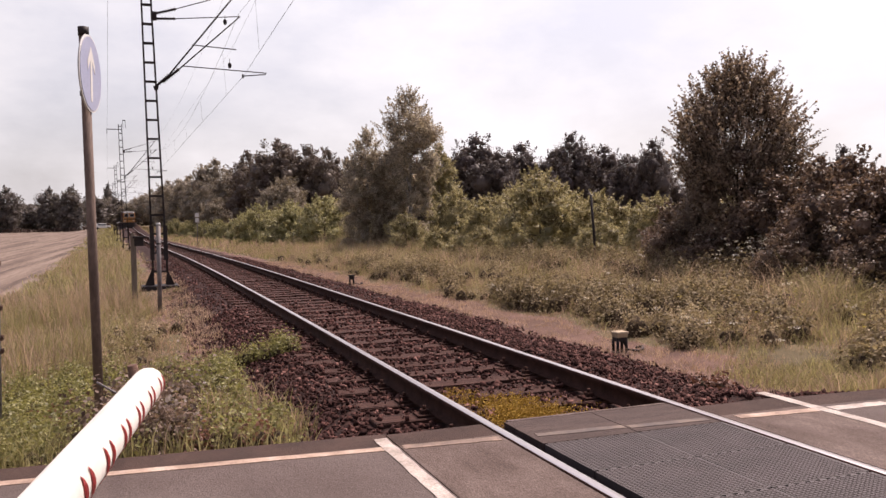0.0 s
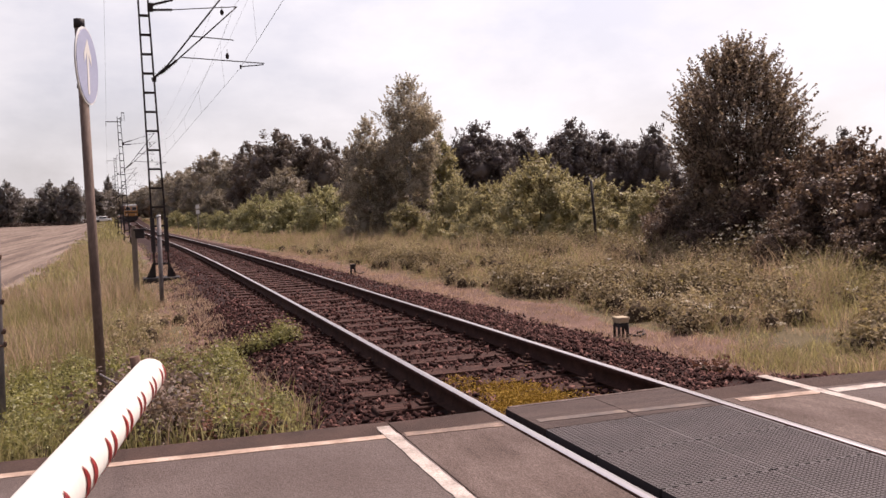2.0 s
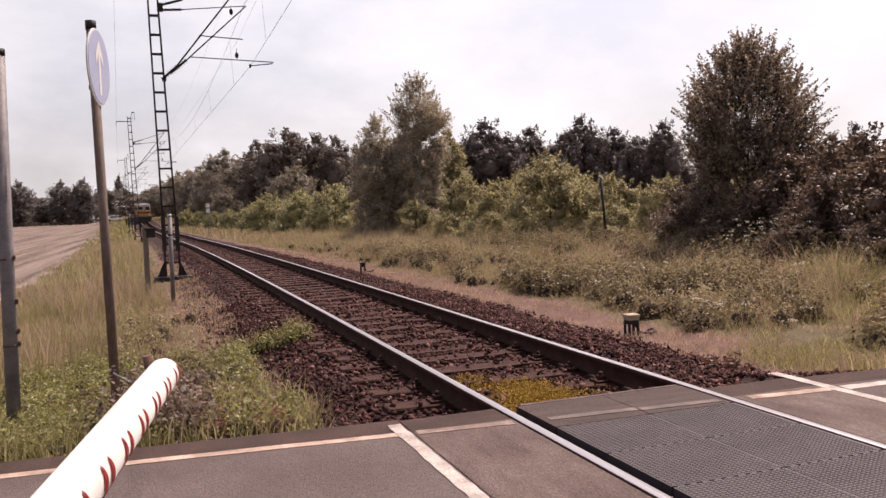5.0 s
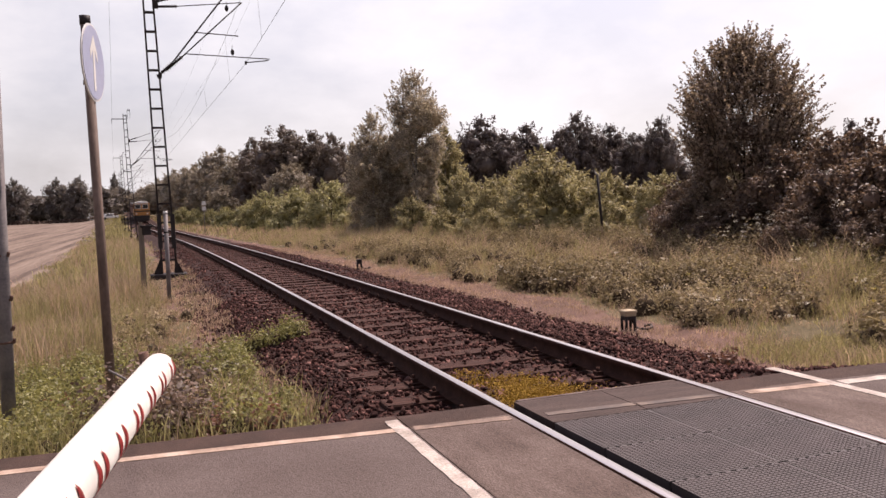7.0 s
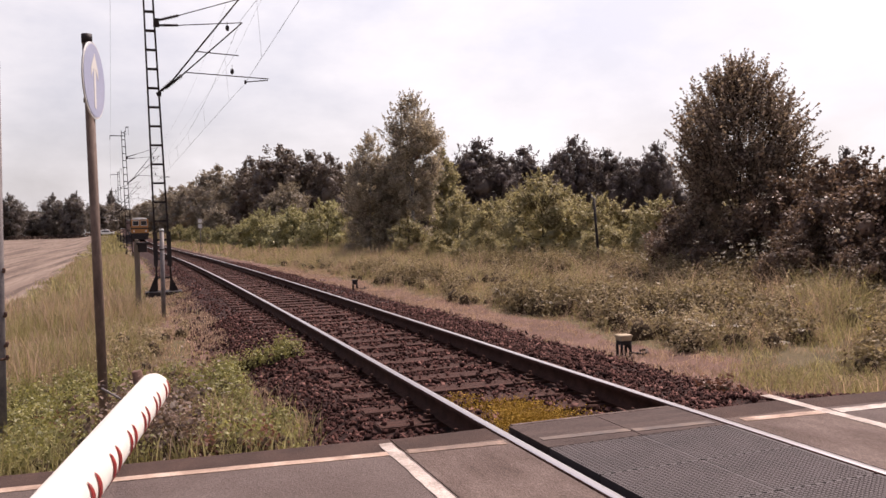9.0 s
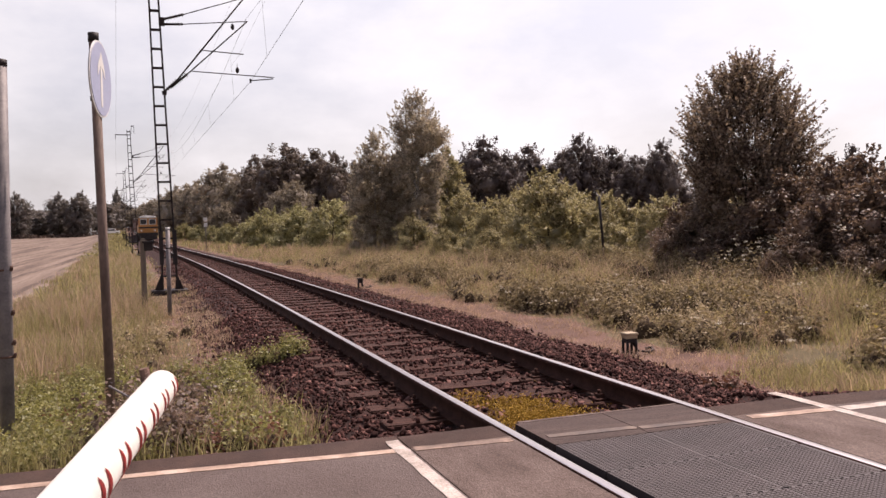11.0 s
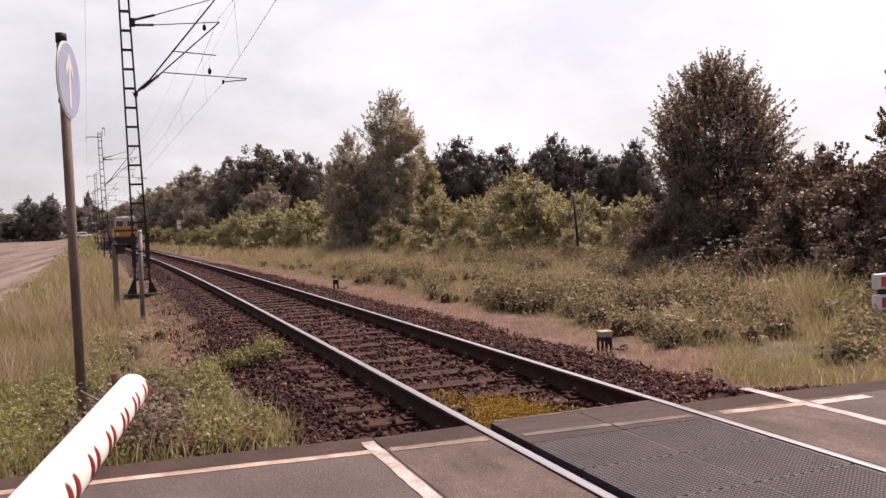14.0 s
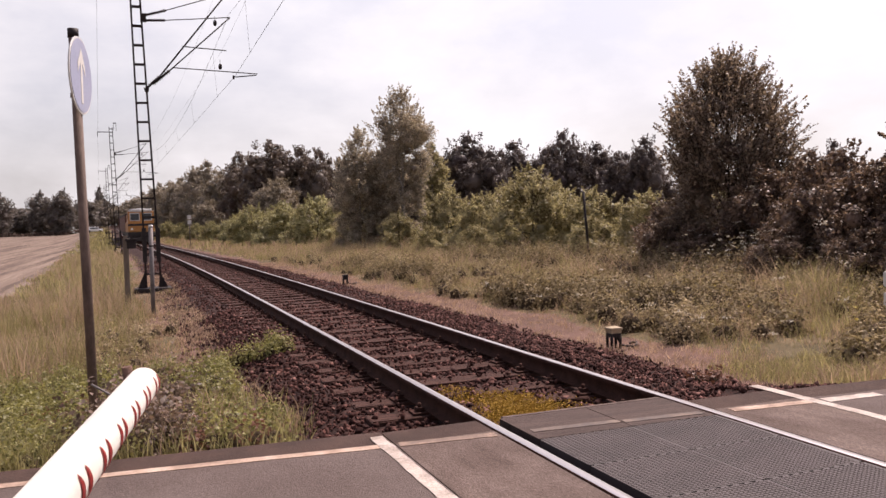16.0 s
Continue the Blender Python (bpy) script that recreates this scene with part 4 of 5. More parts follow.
# ---- grass and weeds ----
def blades(x, y, h, w, lean, curl=1.0):
    """Curved blades of two quads each."""
    n = len(x)
    z = ground_z(x, y) - 0.01
    a = rng.uniform(0, 2 * math.pi, n)
    la = rng.uniform(0, 2 * math.pi, n)
    sx, sy = np.cos(a) * w / 2, np.sin(a) * w / 2
    lx, ly = np.cos(la) * lean * h, np.sin(la) * lean * h
    V = np.empty((n, 6, 3))
    for k, (t, wid, ln) in enumerate(((0, 1.0, 0), (0.55, 0.8, 0.28), (1.0, 0.12, 1.0))):
        V[:, 2 * k] = np.stack([x + lx * ln - sx * wid, y + ly * ln - sy * wid, z + h * t * (1 - 0.12 * lean * ln)], 1)
        V[:, 2 * k + 1] = np.stack([x + lx * ln + sx * wid, y + ly * ln + sy * wid, z + h * t * (1 - 0.12 * lean * ln)], 1)
    base = (np.arange(n) * 6)[:, None, None]
    F = np.array([(0, 1, 3, 2), (2, 3, 5, 4)])[None] + base
    return V.reshape(-1, 3), F.reshape(-1, 4)


TUFT = [None]


def scatter(n, x0, x1, y0, y1, ok, per=9, spread=0.07):
    """Blades in tufts; TUFT keeps a random number for each tuft."""
    m = n // per
    x, y = rng.uniform(x0, x1, m), rng.uniform(y0, y1, m)
    k = ok(x, y) & (rng.uniform(0, 1, m) < 0.75 + 0.45 * wob(x, y, 1.3, 4))
    x, y = x[k], y[k]
    t = np.repeat(rng.uniform(0, 1, len(x)), per)
    x = np.repeat(x, per) + rng.normal(0, spread, len(t))
    y = np.repeat(y, per) + rng.normal(0, spread, len(t))
    g = y > road_far(x) + 0.02
    TUFT[0] = t[g]
    return x[g], y[g]


def right_ok(x, y):
    u = x - mid(y)
    edge = 4.15 + 0.3 * wob(x, y, 0.7, 2) - 0.02 * np.clip(y - 18, 0, 50) - 1.2 * np.clip((10.0 - y) / 4, 0, 1)
    soft = np.clip((u - edge + 0.3) / 0.9, 0, 1)
    return (rng.uniform(0, 1, len(x)) < soft) & (y > road_far(x) + 0.05)


def left_ok(x, y):
    u = x - mid(y)
    # bare ground beside the ballast past the first weeds
    edge = -1.95 + 0.25 * wob(x, y, 0.8, 1) - np.clip((y - 9.5) * 0.3, 0, 0.95) * (rng.uniform(0, 1, len(x)) < 0.93)
    return (u < edge) & (x > field_edge(y) + 0.25 * wob(x, y, 0.7)) & (y > road_far(x) + 0.04)


def low_left(x, y):
    """Shorter growth at the field's edge and by the bare strip."""
    u = x - mid(y)
    return np.clip(0.45 + (u + 6.3) * 0.5, 0.45, 1.0) * np.clip(0.45 + (-2.6 - u) * 0.7, 0.45, 1.0)


def tall(x, y, base, var, s=0.5, k=0.0):
    return np.clip(base + var * wob(x, y, s, k), 0.08, None) * rng.uniform(0.5, 1.15, len(x)) * (0.55 + 0.95 * TUFT[0] ** 2)


def swell(x, y):
    """Growth stands in hummocks, with hollows between."""
    return np.clip(1 + 1.0 * wob(x, y, 0.85, 7), 0.3, 1.9)


def grass(name, x, y, h, w, lean, mat, label):
    V, F = blades(x, y, h, w, lean)
    tagged(cloud(name, V, F, mat), label, "grass", kind="stuff")


def build_grass():
    U = lambda n, a, b: rng.uniform(a, b, n)
    green, straw = "rough green grass on the railway verge", "dry straw-coloured grass on the railway verge"
    # near the crossing, to the right
    x, y = scatter(125000, 5.2, 15, 4.6, 21, right_ok)
    h = tall(x, y, 0.27, 0.12) * np.clip(0.5 + (x - mid(y) - 3.4) * 0.16, 0.5, 1.7) * swell(x, y)
    k = (TUFT[0] * 7.3) % 1.0 < 0.60 + 0.35 * wob(x, y, 0.6, 3)
    grass("grass", x[k], y[k], h[k], U(k.sum(), 0.005, 0.010), U(k.sum(), 0.2, 0.9), L_GRASS, green)
    grass("dry_grass", x[~k], y[~k], h[~k] * 1.2, U((~k).sum(), 0.004, 0.008), U((~k).sum(), 0.3, 1.1), L_STRAW, straw)
    x, y = scatter(100000, 4, 17, 21, 62, right_ok, spread=0.12)
    h = tall(x, y, 0.40, 0.12) * swell(x, y) * np.clip(0.7 + (x - mid(y) - 4.0) * 0.08, 0.6, 1.4)
    k = (TUFT[0] * 7.3) % 1.0 < 0.60 + 0.35 * wob(x, y, 0.35, 3)
    grass("grass", x[k], y[k], h[k], U(k.sum(), 0.010, 0.020), U(k.sum(), 0.2, 0.8), L_GRASS, green)
    grass("dry_grass", x[~k], y[~k], h[~k] * 1.2, U((~k).sum(), 0.009, 0.017), U((~k).sum(), 0.1, 0.6), L_STRAW, straw)
    x, y = scatter(52000, -6, 16, 62, 230, right_ok, spread=0.3)
    h = tall(x, y, 0.42, 0.12)
    k = (TUFT[0] * 7.3) % 1.0 < 0.6
    grass("grass", x[k], y[k], h[k], U(k.sum(), 0.05, 0.10), U(k.sum(), 0.1, 0.6), L_GRASS, green)
    grass("dry_grass", x[~k], y[~k], h[~k], U((~k).sum(), 0.05, 0.10), U((~k).sum(), 0.1, 0.6), L_STRAW, straw)
    # to the left
    x, y = scatter(125000, -5.0, 1.4, 5.1, 22, left_ok)
    h = tall(x, y, 0.36, 0.16) * np.where(y < 9.5, 0.62, low_left(x, y))
    k = (TUFT[0] * 7.3) % 1.0 < np.clip(0.88 + 0.25 * wob(x, y, 0.8, 5) - 0.018 * (y - 9), 0.6, 1)
    grass("grass", x[k], y[k], h[k], U(k.sum(), 0.004, 0.009), U(k.sum(), 0.15, 0.6), L_GRASS, green)
    grass("dry_grass", x[~k], y[~k], h[~k] * 1.3, U((~k).sum(), 0.006, 0.011), U((~k).sum(), 0.1, 0.6), L_STRAW, straw)
    x, y = scatter(76000, -9, 1.5, 22, 70, left_ok, spread=0.12)
    h = tall(x, y, 0.40, 0.12) * low_left(x, y)
    k = (TUFT[0] * 7.3) % 1.0 < 0.72
    grass("grass", x[k], y[k], h[k], U(k.sum(), 0.011, 0.022), U(k.sum(), 0.2, 0.8), L_GRASS, green)
    grass("dry_grass", x[~k], y[~k], h[~k] * 1.2, U((~k).sum(), 0.010, 0.018), U((~k).sum(), 0.1, 0.6), L_STRAW, straw)
    x, y = scatter(20000, -26, 1, 70, 245, left_ok, spread=0.3)
    grass("grass", x, y, tall(x, y, 0.5, 0.12) * low_left(x, y), U(len(x), 0.10, 0.18), U(len(x), 0.1, 0.6), L_GRASS, green)

    # short growth along the road edge
    x, y = scatter(30000, 5.9, 12.5, 4.3, 7.6, lambda x, y: x - mid(y) > 2.9 + 0.3 * wob(x, y, 1.1), per=8, spread=0.06)
    grass("grass", x, y, tall(x, y, 0.15, 0.07), U(len(x), 0.005, 0.009), U(len(x), 0.2, 0.9), L_GRASS, green)
    # sparse dry tufts on the bare strips
    x, y = scatter(34000, 5.3, 7.4, 6, 40, lambda x, y: (x - mid(y) > 2.7), per=7, spread=0.05)
    grass("dry_grass", x, y, tall(x, y, 0.10, 0.05), U(len(x), 0.005, 0.010), U(len(x), 0.3, 1.1), L_STRAW, straw)
    x, y = scatter(18000, -0.3, 1.3, 8, 34, lambda x, y: (x - mid(y) < -1.75), per=6, spread=0.05)
    grass("dry_grass", x, y, tall(x, y, 0.10, 0.05), U(len(x), 0.007, 0.014), U(len(x), 0.3, 1.0), L_STRAW, straw)

    # leafy weeds: clumps of small leaves
    def weeds(spots, mat, label, leaf, per, hgt, rad, name="weeds"):
        P, Q, B = [], [], []
        for x, y, s in spots:
            # a dark lump fills the clump, coloured as the shade among its leaves
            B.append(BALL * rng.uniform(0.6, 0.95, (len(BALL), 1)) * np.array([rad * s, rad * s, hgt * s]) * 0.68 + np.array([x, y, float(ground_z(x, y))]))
            n = int(per * s)
            d = rng.normal(size=(n, 3))
            d[:, 2] = np.abs(d[:, 2])
            d /= np.linalg.norm(d, axis=1, keepdims=True)
            f = rng.uniform(0.62, 1, n) * (1 + 0.3 * np.sin(d[:, 0] * 7 + x * 9) * np.sin(d[:, 1] * 6 + y * 5))
            p = d * f[:, None] * np.array([rad * s, rad * s, hgt * s])
            p += np.array([x, y, float(ground_z(x, y)) + 0.02])
            P.append(p)
            Q.append(d + np.array([0, 0, 0.3]))
        V, F = leaves(np.concatenate(P), leaf, face=np.concatenate(Q))
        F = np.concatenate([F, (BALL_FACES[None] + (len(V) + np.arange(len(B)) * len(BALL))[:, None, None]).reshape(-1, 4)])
        tagged(cloud(name, np.concatenate([V] + B), F, [mat, M_CLUMP_SHADE], index=np.arange(len(F)) >= len(V) // 4), label, "weeds", kind="stuff")
    random.seed(5)
    near_left = [(random.uniform(-1.5, 0.9), random.uniform(5.6, 10.5), random.uniform(0.5, 1.2)) for _ in range(230)]
    near_left += [(random.uniform(-1.3, -0.35), random.uniform(6.4, 8.6), random.uniform(0.9, 1.5)) for _ in range(60)]
    near_left += [(1.35 + random.uniform(-0.25, 0.35), 10.3 + random.uniform(-0.3, 0.3), random.uniform(0.5, 0.9)) for _ in range(16)]
    near_left += [(1.0 + random.uniform(-0.12, 0.12), 7.1 + random.uniform(-0.15, 0.15), random.uniform(0.6, 1.0)) for _ in range(7)]
    near_left = [s for s in near_left if s[1] > rf(s[0]) + 0.1]
    weeds(near_left, L_WEED, "low bright green weeds beside the road", 0.030, 210, 0.30, 0.20)
    dk = [(random.uniform(-0.35, 0.35), random.uniform(5.7, 8.2), random.uniform(0.8, 1.5)) for _ in range(34)]
    weeds(dk, L_ELDER, "dull grey-green bramble leaves at the foot of the sign", 0.04, 190, 0.42, 0.25, "bramble")
    tussock = [(-0.15 + random.gauss(0, 0.25), 13.5 + random.gauss(0, 1.4), random.uniform(0.6, 1.3)) for _ in range(16)]
    weeds(tussock, L_MOUND, "dull green weeds standing in the verge grass", 0.04, 190, 0.44, 0.25)
    dead = [(random.uniform(-1.0, -0.25), random.uniform(6.6, 8.0), random.uniform(0.6, 1.1)) for _ in range(16)]
    dead += [(random.uniform(0.2, 0.9), random.uniform(5.55, 6.1), random.uniform(0.4, 0.8)) for _ in range(5)]
    weeds(dead, L_RUSTY, "withered brown weeds beside the road", 0.034, 170, 0.34, 0.20)
    rt = [(random.uniform(6.2, 13.0), random.uniform(6, 20), random.uniform(0.5, 1.2)) for _ in range(110)]
    # two bramble banks at the edge of the bare strip, and one along the foot of the hedge
    for ax, ay, bx, by, n in ((6.9, 15.4, 8.0, 14.0, 36), (7.3, 24.6, 7.9, 22.4, 28), (8.2, 12.6, 9.6, 11.2, 18), (7.6, 30.0, 7.9, 27.5, 16)):
        for _ in range(n):
            t = random.random()
            rt.append((ax + (bx - ax) * t + random.gauss(0.25, 0.28), ay + (by - ay) * t + random.gauss(0.3, 0.45), random.uniform(0.9, 1.5)))
    rt += [(random.uniform(11.3, 13.3), random.uniform(12.0, 30.0), random.uniform(1.2, 2.1)) for _ in range(70)]
    rt = [s for s in rt if s[0] - float(mid(s[1])) > 4.3 and s[1] > rf(s[0]) + 0.3]
    weeds(rt, L_BRAMBLE, "dull brownish bramble and weeds on the verge", 0.056, 380, 0.46, 0.36, "bramble")
    rt = [(random.uniform(5.9, 13.0), random.uniform(5.4, 42), random.uniform(0.5, 1.35)) for _ in range(430)]
    rt = [s for s in rt if s[0] - float(mid(s[1])) > 4.0 and s[1] > rf(s[0]) + 0.2]
    weeds(rt, L_MOUND, "dull green weeds in the dry grass", 0.042, 300, 0.44, 0.30)

    weeds([(5.35 + random.uniform(-0.12, 0.12), 6.75 + random.uniform(-0.2, 0.2), random.uniform(0.5, 0.8)) for _ in range(6)], L_RUSTY, "rust-red withered weeds on the ballast edge", 0.04, 90, 0.22, 0.18)
    # flower heads
    def heads(spots, mat, label, size, per, name):
        P = [np.array([x, y, float(ground_z(x, y)) + z]) + rng.normal(size=(per, 3)) * np.array([size, size, size * 0.35]) for x, y, z in spots]
        V, F = leaves(np.concatenate(P), size * 0.8)
        tagged(cloud(name, V, F, mat), label, "flowers", kind="stuff")
    w = [(random.uniform(6.2, 12.5), random.uniform(6.5, 17), random.uniform(0.25, 0.5)) for _ in range(34)]
    w += [(random.gauss(12.3, 0.5), random.gauss(14.2, 0.5), random.uniform(0.7, 1.15)) for _ in range(30)]
    w += [(random.gauss(7.6, 0.6), random.gauss(15.3, 0.9), random.uniform(0.25, 0.45)) for _ in range(26)]
    w = [s for s in w if s[0] - float(mid(s[1])) > 3.6]
    heads(w, L_BLOSSOM, "white umbels standing in the verge", 0.035, 16, "white_flowers")
    w = [(random.uniform(8.0, 12.5), random.uniform(6, 12), random.uniform(0.25, 0.5)) for _ in range(50)]
    heads(w, L_YELLOW, "small yellow flowers in the grass", 0.022, 12, "yellow_flowers")
    w = [(random.uniform(-0.6, 0.7), random.uniform(6.2, 8.2), random.uniform(0.2, 0.4)) for _ in range(40)]
    heads(w, L_BLOSSOM, "pale flower heads among the weeds by the road", 0.013, 10, "white_flowers")
    # tall arching seed stalks in front of the hedge
    n = 420
    x, y = rng.uniform(9.6, 13.0, n), rng.uniform(10.0, 20.0, n)
    TUFT[0] = np.full(n, 0.7)
    h = rng.uniform(0.6, 1.05, n)
    grass("seed_stalks", x, y, h, np.full(n, 0.008), rng.uniform(0.25, 0.7, n), L_STRAW, "tall arching seed stalks in front of the hedge")
    # stonecrop between the rails
    n = 34000
    x = CX - 0.10 + rng.normal(0, 0.20, n)
    y = 6.35 + rng.uniform(-1.1, 1.3, n)
    k = (np.abs(x - CX) < 0.62) & (y > 5.13) & (rng.uniform(0, 1, n) < np.clip(1.15 - np.clip(y - 5.6, 0, 9) * 1.0 + 0.5 * wob(x, y, 2.6), 0, 1))
    x, y = x[k], y[k]
    V, F = leaves(np.stack([x, y, -0.19 + rng.uniform(0, 0.05, len(x)) + 0.012 * wob(x, y, 9.0)], 1), 0.017)
    tagged(cloud("stonecrop", V, F, L_MOSS), "orange-yellow stonecrop growing between the rails", "plant", kind="stuff")


build_grass()

# ---- overhead line ----
def mast(x, y, H=9.6):
    """A flat lattice mast: two legs that draw together, joined by rungs, on a concrete foot."""
    z0 = float(ground_z(x, y))
    m = empty("catenary_mast", x, y, 0)
    tagged(m, "dark steel lattice mast carrying the overhead line", "mast", group="masts of the overhead line")

    def half(z):
        return 0.20 - (0.20 - 0.115) * (z - z0) / (H - z0)

    def lean(z):
        return -0.02 * (z - 0.8)
    for s in (-1, 1):
        bm = bmesh.new()
        a, b = Vector((s * half(z0) + lean(z0), 0, z0)), Vector((s * half(H) + lean(H), 0, H))
        for dy in (-0.055, 0.055):
            vs = []
            for p in (a, b):
                vs.append([bm.verts.new(p + Vector((dx, dy + ddy, 0))) for dx, ddy in ((-0.024, -0.008), (0.024, -0.008), (0.024, 0.008), (-0.024, 0.008))])
            for i in range(4):
                bm.faces.new((vs[0][i], vs[0][(i + 1) % 4], vs[1][(i + 1) % 4], vs[1][i]))
            bm.faces.new(vs[1])
        vs = []
        for p in (a, b):
            vs.append([bm.verts.new(p + Vector((s * 0.02 + dx, dy, 0))) for dx, dy in ((-0.006, -0.055), (0.006, -0.055), (0.006, 0.055), (-0.006, 0.055))])
        for i in range(4):
            bm.faces.new((vs[0][i], vs[0][(i + 1) % 4], vs[1][(i + 1) % 4], vs[1][i]))
        bmesh.ops.recalc_face_normals(bm, faces=bm.faces)
        part("leg", bm, M_STEEL_DARK, m)
    z = z0 + 0.55
    while z < H:
        w = half(z)
        part("rung", box(lean(z) - w, lean(z) + w, -0.06, 0.06, z - 0.027, z + 0.027), M_STEEL_DARK, m)
        z += 0.55
    part("foot", box(-0.52, 0.52, -0.42, 0.42, z0 - 0.3, z0 + 0.16, bevel=0.04), M_CAP, m, "dark tarred concrete foot")
    for s in (-1, 1):
        bm = bmesh.new()
        for dy in (-0.07, 0.06):
            vs = [bm.verts.new((s * 0.21, dy, z0 + 0.62)), bm.verts.new((s * 0.42, dy, z0 + 0.14)), bm.verts.new((s * 0.15, dy, z0 + 0.14))]
            f = bm.faces.new(vs)
            ex = bmesh.ops.extrude_face_region(bm, geom=[f])
            bmesh.ops.translate(bm, verts=[v for v in ex["geom"] if isinstance(v, bmesh.types.BMVert)], vec=(0, 0.012, 0))
        bmesh.ops.recalc_face_normals(bm, faces=bm.faces)
        part("gusset", bm, M_STEEL_DARK, m)
    # dark warning wrap low on the legs
    for s in (-1, 1):
        w = half(1.1)
        part("leg_guard", box(s * w - 0.06, s * w + 0.06, -0.085, 0.085, 0.45, 1.45, bevel=0.01), M_CAP, m, "black guard round the leg")
    # arm and wire holder on the field side, box on top
    part("side_arm", bm_box(box(-1.15, 0.0, -0.03, 0.03, 9.18, 9.24), -1.16, -1.12, -0.02, 0.02, 8.85, 9.2), M_STEEL_DARK, m, "arm for the feeder wire")
    part("mast_top", bm_box(bm_box(box(0.02, 0.05, -0.03, 0.03, 9.3, 9.95), 0.21, 0.24, -0.03, 0.03, 9.3, 9.95), 0.02, 0.24, -0.03, 0.03, 9.88, 9.95), M_STEEL_DARK, m)
    # cantilever
    def ins(bm, a, b, r=0.075):
        a, b = Vector(a), Vector(b)
        bm_tube(bm, a, b, 0.032, seg=8)
        for i in range(7):
            c = a.lerp(b, (i + 0.5) / 7)
            d = (b - a).normalized() * 0.018
            bm_tube(bm, c - d, c + d * 0.4, r, r * 0.45, seg=10)
        return bm
    T = lambda a, b, r: tube((a[0], 0, a[1]), (b[0], 0, b[1]), r, seg=8)
    part("tube", T((0.42, 5.82), (2.42, 8.35), 0.023), M_STEEL_DARK, m)
    part("tube", T((0.55, 5.86), (2.49, 7.65), 0.019), M_STEEL_DARK, m)
    part("strut", T((0.62, 7.46), (2.49, 7.65), 0.014), M_STEEL_DARK, m)
    part("stay", T((0.65, 7.74), (2.42, 8.35), 0.014), M_STEEL_DARK, m)
    part("insulator", ins(bmesh.new(), (0.0, 0, 5.43), (0.45, 0, 5.84)), M_STEEL_DARK, m, "ribbed dark insulator")
    part("insulator", ins(bmesh.new(), (0.25, 0, 5.62), (0.72, 0, 6.02)), M_STEEL_DARK, m, "ribbed dark insulator")
    part("insulator", ins(bmesh.new(), (0.1, 0, 7.43), (0.65, 0, 7.46), 0.06), M_STEEL_DARK, m, "ribbed dark insulator")
    part("insulator", ins(bmesh.new(), (0.12, 0, 7.58), (0.68, 0, 7.75), 0.06), M_STEEL_DARK, m, "ribbed dark insulator")
    part("bracket", box(0.0, 0.12, -0.06, 0.06, 5.38, 5.48, bevel=0.01), M_STEEL_DARK, m)
    part("bracket", box(-0.03, 0.13, -0.06, 0.06, 7.38, 7.62, bevel=0.01), M_STEEL_DARK, m)
    part("registration_arm", T((0.82, 6.10), (3.23, 6.0), 0.015), M_STEEL_DARK, m)
    part("registration_arm", T((1.09, 6.73), (2.35, 6.66), 0.016), M_STEEL_DARK, m)
    part("steady_arm", bm_box(T((3.2, 5.96), (2.53, 5.88), 0.016), 2.50, 2.55, -0.03, 0.03, 5.82, 5.93), M_STEEL_DARK, m)
    for px, pz in ((2.05, 7.46), (2.15, 6.18)):
        bm = bmesh.new()
        bmesh.ops.create_uvsphere(bm, u_segments=10, v_segments=8, radius=0.07, matrix=Matrix.Translation((px, 0, pz)) @ Matrix.Diagonal((0.8, 0.8, 1.3, 1)))
        bm_tube(bm, (px, 0, pz), (px, 0, pz + 0.2), 0.008, seg=5)
        part("weight", bm, M_CAP, m)
    return m


MASTS = [(0.40, 25.0), (-1.35, 69.0), (-3.05, 113.0), (-4.75, 157.0), (-6.3, 201.0)]
first = None
for i, (x, y) in enumerate(MASTS):
    if first is None:
        first = mast(x, y)
    else:
        copy_thing(first, pose(x, y, 0, 0, 0, 1.8))


def wire(name, pts, r, label):
    V, F = sweep(pts, [r] * len(pts), 5)
    tagged(cloud(name, V, F, M_STEEL_DARK), label, "wire", group="overhead wires", kind="structure")


def overhead():
    knots = [(0.40, -19.0)] + MASTS
    # contact wire, carrier wire with its sag, and the feeder on the field side
    for k, ((x0, y0), (x1, y1)) in enumerate(zip(knots, knots[1:])):
        o0, o1 = (2.53, 2.53)
        wire("contact_wire", [(x0 + o0, y0, 5.86), (x1 + o1, y1, 5.86)], 0.005, "taut copper contact wire over the track")
        pts = []
        for i in range(13):
            t = i / 12
            pts.append((x0 + 2.45 + (x1 - x0) * t, y0 + (y1 - y0) * t, 7.72 - 1.25 * 4 * t * (1 - t)))
        wire("carrier_wire", pts, 0.0045, "sagging carrier wire over the track")
        for i in (1, 3, 5, 7, 9, 11):
            p = pts[i]
            t = i / 12
            wire("dropper", [p, (x0 + o0 + (x1 - x0) * t, p[1], 5.86)], 0.003, "thin dropper between the two wires")
        wire("second_carrier", [(x0 + 2.1 + (x1 - x0) * t, y0 + (y1 - y0) * t, 8.35 - 0.9 * 4 * t * (1 - t)) for t in np.linspace(0, 1, 9)], 0.002, "second sagging wire over the track")
        wire("second_contact_wire", [(x0 + 2.2, y0, 6.62), (x1 + 2.2, y1, 6.62)], 0.002, "second thin wire over the track")
        wire("feeder_wire", [(x0 - 1.14 + (x1 - x0) * t, y0 + (y1 - y0) * t, 8.86 - 0.5 * 4 * t * (1 - t)) for t in np.linspace(0, 1, 9)], 0.004, "thin feeder wire beside the masts")


overhead()


